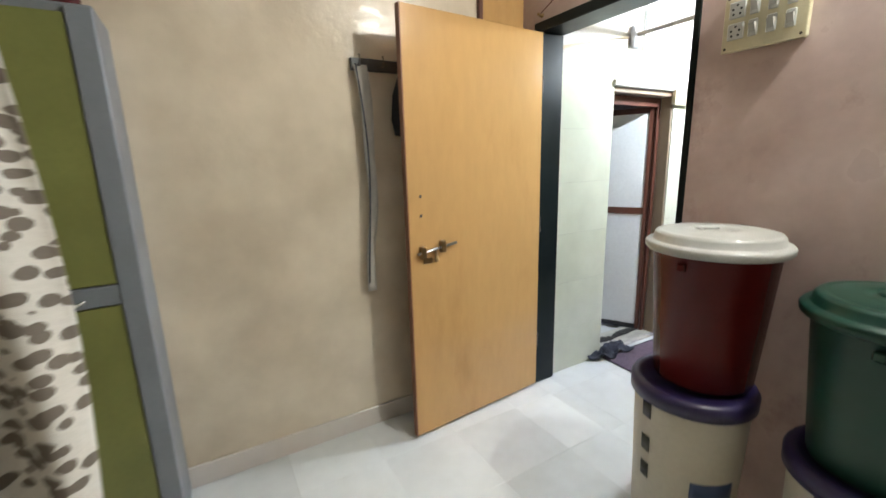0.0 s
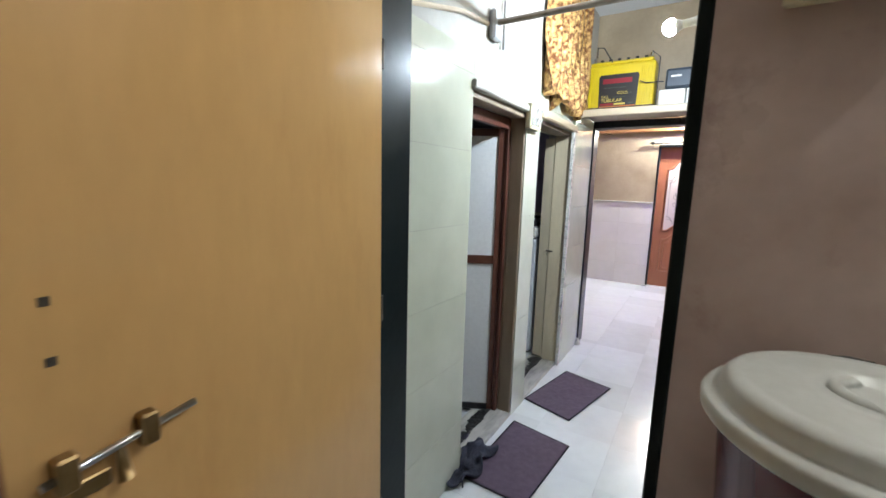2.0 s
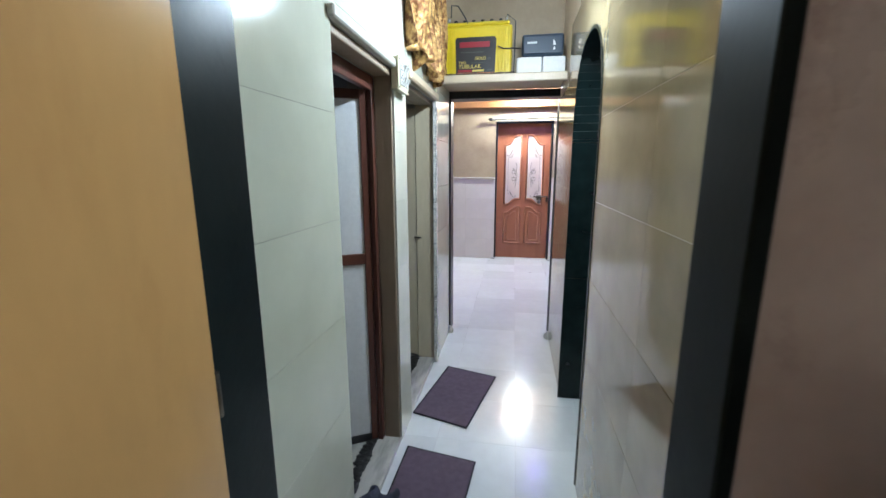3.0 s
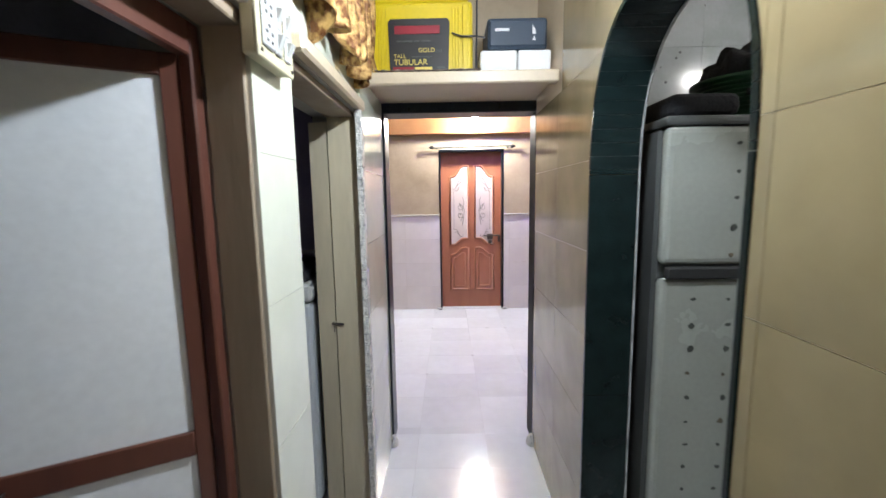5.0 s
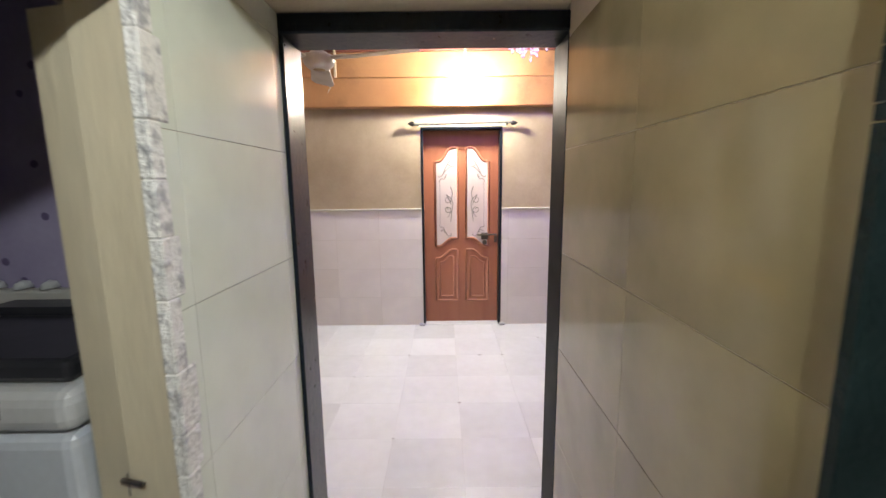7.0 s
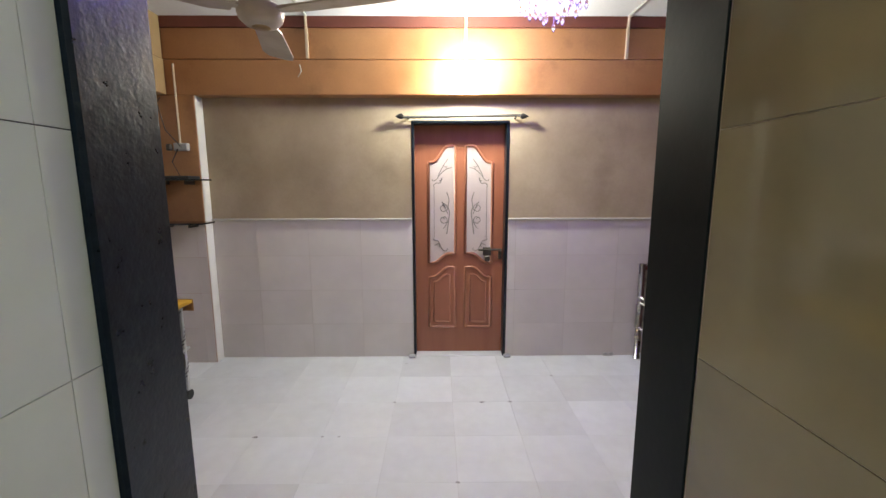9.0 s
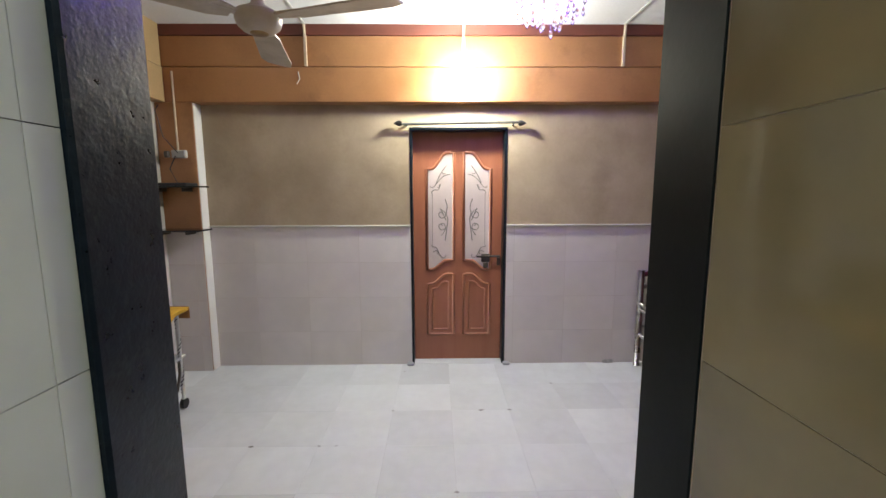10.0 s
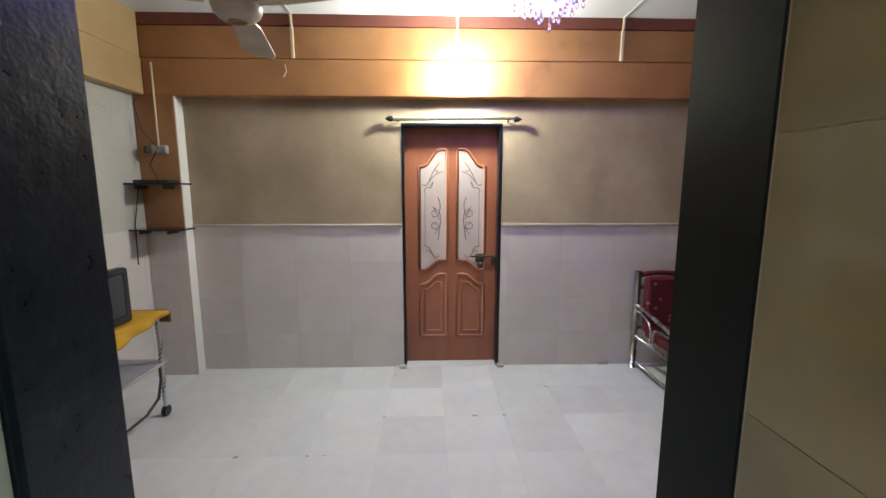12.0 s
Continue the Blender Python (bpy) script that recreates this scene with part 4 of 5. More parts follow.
# ---- kitchen seen through the arch ----


def fridge():
    f = thing("refrigerator", (3.574, 1.137, 0), "old two-door off-white refrigerator with small stickers", "refrigerator")
    part("cabinet", B(0.055, 0.62, -0.283, 0.283, 0.05, 1.648, bevel=0.012), fridge_side, f, "side cabinet, far darker than the doors")
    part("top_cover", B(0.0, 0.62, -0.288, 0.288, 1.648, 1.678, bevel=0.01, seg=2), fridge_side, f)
    for name, z0, z1 in (("freezer_door", 1.203, 1.646), ("main_door", 0.09, 1.158)):
        d = part(name, B(0.0, 0.05, -0.283, 0.283, z0, z1, bevel=0.022, seg=3), fridge_paint, f, "off-white enamel door")
        part("gasket", B(0.05, 0.056, -0.273, 0.273, z0 + 0.01, z1 - 0.01), rubber, d)
        part("red_sticker", T([(0.0, 0.0, 0.0), (-0.003, 0.0, 0.0)], 0.032, 24), ink_red, d, "round red sticker").matrix_basis = pose(0, -0.013 if z0 > 1 else -0.003, 1.453 if z0 > 1 else 0.96)
        rr = random.Random(11)
        cols = (0.06, -0.063, -0.173) if z0 > 1 else (0.174, 0.059, -0.054, -0.181)
        for r in range(5 if z0 > 1 else 12):
            for c, cy in enumerate(cols):
                if rr.random() < 0.06 or (z0 > 1 and r == 2 and c == 1):
                    continue
                y = cy + rr.uniform(-0.006, 0.006)
                z = 1.587 - 0.0845 * r - 0.012 * (r > 2) if z0 > 1 else 1.087 - 0.0845 * r
                z += rr.uniform(-0.004, 0.004)
                n = rr.randint(5, 7)
                w, a0, sq = rr.uniform(0.008, 0.013), rr.uniform(0, 6), rr.uniform(0.55, 1.0)
                out = [(y + w * rr.uniform(0.55, 1.2) * math.cos(a0 + 6.283 * q / n), z + w * sq * rr.uniform(0.55, 1.25) * math.sin(a0 + 6.283 * q / n)) for q in range(n)]
                part("sticker", prism(out, "x", -0.0018, 0.0004), ink_brown if rr.random() < 0.35 else ink_grey, d)
    part("handle", B(-0.018, 0.008, 0.02, 0.273, 1.16, 1.20, bevel=0.006), rubber, f, "black grip between the doors")
    part("maker_mark", B(-0.002, 0.001, -0.04, 0.03, 1.622, 1.632), ink_grey, f)
    part("hinge", B(-0.004, 0.03, -0.30, -0.25, 1.17, 1.2, bevel=0.003), steel, f)
    part("kick_plate", B(0.04, 0.06, -0.273, 0.273, 0.0, 0.085, bevel=0.003), black_plastic, f)
    for y in (-0.28, 0.28):
        part("foot", T([(0.55, y, 0), (0.55, y, 0.06)], 0.02, 10), rubber, f)
    return f


fridge()


def basket():
    b = thing("basket", (3.80, 1.04, 1.679), "green plastic basket on the refrigerator", "basket")
    part("tub", lathe([(0, 0.0), (0.115, 0.0), (0.12, 0.006), (0.158, 0.135), (0.172, 0.138), (0.172, 0.15), (0.152, 0.149), (0.112, 0.012), (0, 0.012)], 40, squash=1.0), basket_green, b)
    for k in range(9):
        r = 0.1245 + 0.004 * k
        part("ring", T([(r * math.cos(a), r * math.sin(a), 0.02 + 0.0135 * k) for a in [2 * math.pi * i / 36 for i in range(36)]], 0.0022, 5, closed=True), basket_green, b)
    part("lug", B(-0.012, 0.012, -0.20, -0.165, 0.136, 0.150, bevel=0.004), basket_green, b)
    return b


basket()
heap = thing("cloth_heap", (3.80, 1.035, 1.69), "heap of black cloth in the green basket", "cloth")
bm = bmesh.new()
bmesh.ops.create_icosphere(bm, subdivisions=4, radius=1.0)
for v in bm.verts:
    k = 1 + 0.38 * noise.noise(v.co * 2.3) + 0.12 * noise.noise(v.co * 6)
    v.co = Vector((0.12 * v.co.x * k, 0.135 * v.co.y * k, 0.12 + 0.14 * v.co.z * k))
for f in bm.faces:
    f.smooth = True
part("cloth", bm, black_cloth, heap)
tray = thing("tray", (3.72, 1.325, 1.679), "flat black cloth bundle beside the basket", "bundle")
part("fold", B(-0.12, 0.25, -0.15, 0.075, 0, 0.075, bevel=0.03, seg=3), black_cloth, tray)
wall_rail = thing("wall_rail", (4.386, 0.455, 2.19), "grey steel rail on the tiled kitchen wall", "rail")
part("rail", B(-0.03, 0.0, -0.5, 0.12, -0.02, 0.02, bevel=0.005), steel, wall_rail)

# ---- living room ----


def front_door():
    d = tagged(new("door_4"), "reddish moulded wooden door with two etched glass panels, closed", "door", kind="structure")
    d.location = (0, 0.033, 0)
    for y0, y1 in ((2.168, 2.187), (1.388, 1.412)):
        part("frame_post", B(EAST - 0.006, EAST + 0.145, y0, y1, 0, 1.98, bevel=0.003), black_frame, d, "dark narrow door frame")
    part("frame_head", B(EAST - 0.006, EAST + 0.145, 1.388, 2.187, 1.98, 2.004, bevel=0.003), black_frame, d)
    x = EAST + 0.10
    leaf = part("leaf", B(x, x + 0.035, 1.412, 2.168, 0.052, 1.985, bevel=0.002), door_wood, d)
    leaf.matrix_basis = Matrix.Translation((0, -0.034 * 2.05, -0.034 * 1.416)) @ Matrix.Diagonal((1, 1.034, 1.034, 1))
    mid = 1.79

    def outline(s, y_in, y_out, zb_in, zb_out, zt_in, zt_out, k=12):
        """Panel with ogee top and, for the glass, ogee bottom; s = 1 on the hinge side."""
        pts = []
        for i in range(k + 1):
            u = i / k
            e = 0.5 - 0.5 * math.cos(math.pi * min(1, max(0, (u - 0.25) / 0.6)))
            pts.append((mid + s * (y_in + (y_out - y_in) * u), zt_in + (zt_out - zt_in) * e))
        for i in range(k + 1):
            u = 1 - i / k
            e = 0.5 - 0.5 * math.cos(math.pi * min(1, max(0, (u - 0.25) / 0.6)))
            pts.append((mid + s * (y_in + (y_out - y_in) * u), zb_in + (zb_out - zb_in) * e))
        return pts
    for s in (1, -1):
        o = outline(s, 0.042, 0.262, 0.918, 0.838, 1.80, 1.67)
        pane = part("glass_panel", prism(o, "x", x - 0.004, x + 0.002), etched_glass, leaf, "frosted glass with etched scrolls")
        g = bmesh.new()
        tube(g, [(x - 0.003, y, z) for y, z in o], 0.012, 8, closed=True)
        part("glass_moulding", g, door_groove, leaf)
        bm = bmesh.new()
        q = x - 0.0045

        def curl(pts, r=0.0034):
            """A stroke through points (sideways from the middle, height), rounded."""
            p = [pts[0], *pts, pts[-1]]
            way = []
            for i in range(1, len(p) - 2):
                for k in range(5):
                    u = k / 5
                    way.append(tuple(0.5 * (2 * p[i][n] + (p[i + 1][n] - p[i - 1][n]) * u + (2 * p[i - 1][n] - 5 * p[i][n] + 4 * p[i + 1][n] - p[i + 2][n]) * u * u + (3 * p[i][n] - p[i - 1][n] - 3 * p[i + 1][n] + p[i + 2][n]) * u ** 3) for n in (0, 1)))
            tube(bm, [(q, mid + s * y, z) for y, z in [*way, pts[-1]]], r, 6)
        curl([(0.2175, 1.465), (0.2175, 1.26), (0.2175, 1.045)], 0.0022)
        curl([(0.072, 1.627), (0.117, 1.615), (0.162, 1.577), (0.20, 1.53), (0.228, 1.52), (0.232, 1.535)])
        curl([(0.102, 1.697), (0.13, 1.66), (0.14, 1.645), (0.165, 1.60), (0.185, 1.555)])
        curl([(0.14, 1.645), (0.122, 1.63), (0.108, 1.637)])
        curl([(0.15, 1.547), (0.17, 1.502), (0.198, 1.503), (0.222, 1.485), (0.215, 1.465)])
        curl([(0.157, 1.545), (0.16, 1.525), (0.175, 1.52)])
        curl([(0.1125, 1.427), (0.0945, 1.367), (0.102, 1.307), (0.09, 1.262), (0.099, 1.187), (0.1125, 1.082)], 0.004)
        curl([(0.155, 1.345), (0.118, 1.322), (0.11, 1.285), (0.147, 1.27), (0.166, 1.30), (0.145, 1.322), (0.13, 1.30)])
        curl([(0.162, 1.217), (0.125, 1.225), (0.11, 1.187), (0.145, 1.172), (0.166, 1.20), (0.148, 1.222), (0.132, 1.205)])
        curl([(0.15, 1.35), (0.13, 1.31), (0.105, 1.25)])
        curl([(0.144, 1.127), (0.125, 1.15), (0.105, 1.19)])
        curl([(0.225, 1.045), (0.215, 1.03), (0.185, 1.022), (0.155, 0.962), (0.132, 0.94), (0.106, 0.95), (0.112, 0.965)])
        curl([(0.215, 0.985), (0.185, 1.0), (0.17, 0.985), (0.178, 0.972)])
        part("etching", bm, etching, pane, "dark scroll etching")
        o = outline(s, 0.042, 0.262, 0.275, 0.275, 0.80, 0.715)
        pl = part("lower_panel", prism(o, "x", x - 0.003, x + 0.002), door_wood, leaf)
        g = bmesh.new()
        tube(g, [(x - 0.001, y, z) for y, z in o], 0.011, 8, closed=True)
        part("panel_moulding", g, door_groove, pl)
        o = outline(s, 0.085, 0.222, 0.32, 0.32, 0.735, 0.675)
        g = bmesh.new()
        tube(g, [(x - 0.003, y, z) for y, z in o], 0.007, 8, closed=True)
        part("inner_moulding", g, door_groove, pl)
    bolt = part("bolt", T([(x - 0.022, 1.64, 0.948), (x - 0.022, 1.445, 0.952)], 0.008, 8), dark_metal, leaf, "dark metal slide bolt")
    part("bolt_plate", B(x - 0.016, x, 1.53, 1.60, 0.90, 0.97, bevel=0.004), dark_metal, bolt)
    part("padlock", B(x - 0.04, x - 0.012, 1.545, 1.585, 0.855, 0.90, bevel=0.006), dark_metal, bolt)
    part("lower_latch", B(x - 0.012, x, 1.44, 1.47, 0.87, 0.94, bevel=0.003), dark_metal, leaf)
    part("door_sill", B(EAST - 0.004, EAST + 0.15, 1.36, 2.22, -0.008, 0.004, bevel=0.002), marble, d, "grey stone sill")
    for y in (2.20, 1.375):
        part("sill_block", B(EAST - 0.05, EAST + 0.01, y - 0.03, y + 0.03, 0, 0.022, bevel=0.006), grey_plaster, d)
    # unseen black backing, added to close the opening behind the leaf
    part("outside_panel", B(EAST + 0.15, EAST + 0.19, 1.38, 2.19, 0.0, 2.0), black_plastic, d)
    return d


front_door()


def curtain_rod():
    r = thing("curtain_rod", (EAST - 0.05, 1.812, 2.028), "dark metal curtain rod with pointed finials over the door", "curtain rod")
    part("rod", T([(0, -0.465, 0.008), (0, 0.465, -0.006)], 0.011, 12), rod_metal, r)
    for s in (-1, 1):
        part("finial", T([(0, s * 0.465, 0), (0, s * 0.48, 0), (0, s * 0.50, 0), (0, s * 0.53, 0)], [0.014, 0.024, 0.02, 0.002], 12), rod_metal, r)
        part("bracket", T([(0, s * 0.43, 0), (0.05, s * 0.43, -0.01)], 0.008, 8), rod_metal, r)
    return r


curtain_rod()
for y in (2.998, 0.553, 1.79):
    c = thing("cable_channel", (BEAM, y, 2.444), "white plastic cable channel on the wall", "cable channel", "cable channels")
    part("upright", B(-0.006, 0.012, -0.011, 0.011, 0.0, 0.22, bevel=0.002), shelf_paint, c)
    part("ceiling_run", B(-0.9, 0.0, -0.011, 0.011, 0.297, 0.309, bevel=0.002), white_plastic, c)
    part("bend", T([(0.0, 0, 0.21), (-0.012, 0, 0.30)], 0.011, 6), shelf_paint, c)


def ceiling_fan():
    f = thing("ceiling_fan", (5.66, 2.68, 2.085), "dull brown-cream three-bladed ceiling fan, dusty, at rest", "fan")
    part("motor", lathe([(0, 0.0), (0.034, 0.0), (0.06, 0.008), (0.079, 0.026), (0.086, 0.045), (0.087, 0.066), (0.082, 0.072), (0.05, 0.078), (0.046, 0.092), (0.03, 0.098), (0.022, 0.12), (0, 0.122)], 40), fan_paint, f)
    part("badge", lathe([(0, -0.004), (0.03, -0.003), (0.034, 0.0)], 20), brass, f, "tarnished brass badge")
    part("rod", T([(0, 0, 0.11), (0, 0, 0.64)], 0.011, 10), fan_paint, f)
    part("canopy", lathe([(0.012, 0.585), (0.05, 0.625), (0.06, 0.665), (0, 0.665)], 24), fan_paint, f)
    for k in range(3):
        a = radians(FAN_TURN + 120 * k)
        m = Matrix.Rotation(a, 4, "Z")
        bm = bmesh.new()
        out = [(0.10, -0.032), (0.17, -0.055), (0.50, -0.074), (0.56, -0.066), (0.575, -0.04), (0.575, 0.05), (0.52, 0.074), (0.17, 0.055), (0.10, 0.032)]
        prism(out, "z", 0.0, 0.006, bm)
        bmesh.ops.rotate(bm, cent=(0.3, 0, 0), matrix=Matrix.Rotation(radians(11), 3, "X"), verts=bm.verts)
        bmesh.ops.translate(bm, vec=(0, 0, 0.05), verts=bm.verts)
        bmesh.ops.transform(bm, matrix=m, verts=bm.verts)
        bl = part("blade", bm, fan_paint, f)
        bm = B(0.07, 0.18, -0.022, 0.022, 0.052, 0.064, bevel=0.003)
        bmesh.ops.transform(bm, matrix=m, verts=bm.verts)
        part("blade_arm", bm, fan_paint, bl)
    return f


FAN_TURN = 14.0
ceiling_fan()


def chandelier():
    c = thing("chandelier", (6.223, 1.41, 2.27), "crystal ceiling light with violet glow and hanging drops", "chandelier")
    part("plate", lathe([(0, 0.48), (0.22, 0.48), (0.22, 0.44), (0.17, 0.42), (0, 0.42)], 36), steel, c)
    part("led_ring", lathe([(0.10, 0.418), (0.16, 0.418), (0.155, 0.38), (0.10, 0.385), (0.10, 0.418)], 36), violet_ring, c, "violet lit ring")
    for k in range(14):
        a = 2 * math.pi * k / 14
        part("led", lathe([(0, -0.008), (0.008, -0.004), (0.008, 0.004), (0, 0.008)], 8, (0.125 * math.cos(a), 0.125 * math.sin(a), 0.398 if k % 2 else 0.17)), violet_led, c, "violet lit lamp bead")
    for ring, cnt, low in ((0.17, 16, 0.12), (0.12, 12, 0.08), (0.06, 7, 0.03)):
        for k in range(cnt):
            a = 2 * math.pi * k / cnt + ring * 9
            x, y = ring * math.cos(a), ring * math.sin(a)
            dz = low + 0.02 * math.sin(5 * a)
            part("string", T([(x, y, 0.42), (x, y, dz + 0.05)], 0.0016, 5), steel, c)
            part("drop", lathe([(0, 0), (0.011, 0.018), (0.008, 0.04), (0, 0.055)], 7, (x, y, dz)), crystal, c)
    return c


chandelier()


def tv_trolley():
    t = thing("trolley", (6.40, 3.952, 0), "metal television trolley with a mustard cloth and castors", "trolley")
    def top(u, v):
        x, y = -0.36 + 0.73 * u, -0.225 + 0.45 * v
        return (x, y, 0.70 + 0.004 * math.sin(18 * u))
    part("board", B(-0.35, 0.36, -0.21, 0.21, 0.665, 0.692, bevel=0.004), brown_wood, t)
    part("cloth", ribbon(top, 20, 6, 0.005), yellow_cloth, t, "mustard yellow cloth")
    part("cloth_skirt", ribbon(lambda u, v: (-0.36 + 0.70 * u, -0.226 - 0.012 * math.sin(20 * u) * v, 0.70 - (0.13 - 0.115 * u) * v), 30, 5, 0.004), yellow_cloth, t)
    part("cloth_end", ribbon(lambda u, v: (0.37 + 0.004 * math.sin(9 * u), -0.225 + 0.45 * u, 0.70 - 0.085 * v), 12, 4, 0.004), surf("brown_brocade_cloth", (0.16, 0.06, 0.02), (0.35, 0.17, 0.04), 40, 0.8), t)
    part("lower_shelf", B(-0.34, 0.33, -0.2, 0.2, 0.352, 0.372, bevel=0.004), grey_plaster, t)
    for x in (-0.33, 0.28):
        for y in (-0.19, 0.19):
            l = part("leg", T([(x, y, 0.06), (x, y, 0.665)], 0.012, 8), white_plastic, t)
            bm = bmesh.new()
            for k in range(17):
                a = k * 0.9
                tube(bm, [(x + 0.012 * math.cos(a + j * 0.5), y + 0.012 * math.sin(a + j * 0.5), 0.09 + 0.033 * k + 0.006 * j) for j in range(5)], 0.004, 5)
            part("twist", bm, black_plastic, l, "dark spiral tape")
            part("castor", T([(x, y - 0.014, 0.034), (x, y + 0.014, 0.034)], 0.034, 16), rubber, l)
    for y in (-0.19, 0.19):
        part("brace", T([(-0.30, y, 0.10), (0.10, y, 0.10), (0.22, y, 0.15), (0.26, y, 0.26), (0.26, y, 0.34)], 0.009, 8), dark_metal, t)
    return t


tv_trolley()


def television():
    t = thing("television", (6.29, 3.967, 0.706), "old grey tube television on the trolley", "television")
    part("bezel", B(-0.24, 0.24, -0.17, -0.10, 0, 0.33, bevel=0.015, seg=2), black_plastic, t)
    part("screen", B(-0.19, 0.19, -0.176, -0.165, 0.05, 0.30, bevel=0.01, seg=2), tv_screen, t, "grey glass screen")
    part("back", prism([(-0.10, 0.01), (0.17, 0.05), (0.17, 0.24), (-0.10, 0.32)], "x", -0.22, 0.22), black_plastic, t)
    return t


television()
for z in (1.19, 1.525):
    s = thing("wall_shelf", (BEAM, 4.045, z), "narrow black glass wall shelf on the pillar", "shelf", "black wall shelves")
    part("pane", B(-0.19, 0.0, -0.24, 0.15, 0, 0.012, bevel=0.002), black_glass, s)
    for y in (-0.1, 0.1):
        part("bracket", B(-0.12, 0, y - 0.008, y + 0.008, -0.03, 0.0, bevel=0.002), dark_metal, s)
player = thing("set_top_box", (BEAM - 0.1, 4.0, 1.538), "flat black set-top box with cables on the shelf", "set-top box")
part("case", B(-0.08, 0.08, -0.12, 0.12, 0, 0.022, bevel=0.004), black_plastic, player)
plug_box = thing("socket_box", (BEAM, 4.0, 1.785), "white wall socket box with plugs", "socket")
part("box", B(-0.035, 0, -0.05, 0.06, -0.03, 0.03, bevel=0.005), white_plastic, plug_box)
part("socket_face", B(-0.04, -0.035, -0.045, -0.005, -0.022, 0.022, bevel=0.003), grey_plaster, plug_box)
part("plug", B(-0.07, -0.035, 0.06, 0.10, -0.03, 0.02, bevel=0.008), dark_metal, plug_box, "dark plug")
part("conduit", T([(-0.008, 0.02, 0.03), (-0.008, 0.02, 0.62)], 0.008, 8), shelf_paint, plug_box)
for pts in ([(0, 0, 0), (-0.02, 0.09, 0.12), (-0.01, 0.14, 0.32), (0, 0.12, 0.36)], [(0, 0.02, -0.02), (-0.02, 0.06, -0.12), (-0.03, 0.0, -0.24)], [(-0.05, 0.14, -0.28), (-0.08, 0.17, -0.55), (-0.12, 0.15, -0.85)]):
    c = thing("cable", (BEAM - 0.045, 4.0, 1.79), "thin dark cable hanging by the shelves", "cable", "living room cables")
    part("wire", T(pts, 0.004, 6), black_plastic, c)


def sofa():
    s = thing("sofa", (7.32, 0.292, 0), "steel-tube sofa with maroon floral cushions against the wall", "sofa")
    L, D = 1.55, 0.72
    for y in (0.0, -L):
        part("back_post", T([(0, y, 0), (0, y, 0.835)], 0.026, 14), steel, s)
        part("front_post", T([(-D, y, 0), (-D, y, 0.46)], 0.019, 14), steel, s)
        part("arm_rail", T([(0, y, 0.545), (-0.15, y, 0.535), (-0.35, y, 0.50), (-0.55, y, 0.47), (-D, y, 0.46)], 0.016, 10), steel, s)
        part("arm_loop", T([(0, y, 0.50), (-0.12, y, 0.49), (-0.22, y, 0.45), (-0.25, y, 0.40), (-0.25, y, 0.30)], 0.010, 8), steel, s)
        part("arm_loop", T([(-D, y, 0.42), (-0.40, y, 0.44), (-0.30, y, 0.42), (-0.28, y, 0.37), (-0.28, y, 0.30)], 0.010, 8), steel, s)
        part("side_rail", T([(0, y, 0.28), (-D, y, 0.28)], 0.014, 10), steel, s)
    part("foot_rail", T([(-0.0, -0.02, 0.05), (-D, -0.02, 0.05)], 0.012, 10), steel, s)
    wave = lambda z: [(0, -L * k / 20, z + 0.035 * math.sin(math.pi * (k / 20)) ** 0.7 + 0.012 * math.sin(math.pi * 6 * k / 20)) for k in range(21)]
    part("back_rail", T(wave(0.79), 0.02, 10), maroon_cloth, s, "dark maroon top rail")
    part("back_rail", T(wave(0.685), 0.017, 10), steel, s)
    part("back_rail", T(wave(0.34), 0.012, 10), steel, s)
    part("back_cushion", B(-0.09, -0.012, -L + 0.04, -0.04, 0.33, 0.80, bevel=0.03, seg=3), maroon_cloth, s)
    part("seat_cushion", B(-D + 0.02, -0.08, -L + 0.03, -0.035, 0.295, 0.395, bevel=0.03, seg=3), maroon_cloth, s)
    return s


sofa()


# ---- tiles: walls and floors in single pieces ----
def shared(cache, key, make):
    if key not in cache:
        cache[key] = make()
    return cache[key]


MESHES = {}


def tile_mesh(w, d, h, material):
    """A tile with eased front edges, centred."""
    key = (round(w, 3), round(d, 4), round(h, 3), material.name)
    if key not in MESHES:
        bm = B(-w / 2, w / 2, -d / 2, d / 2, -h / 2, h / 2)
        me = bpy.data.meshes.new("tile")
        bm.to_mesh(me)
        bm.free()
        me.materials.append(material)
        MESHES[key] = me
    return MESHES[key]


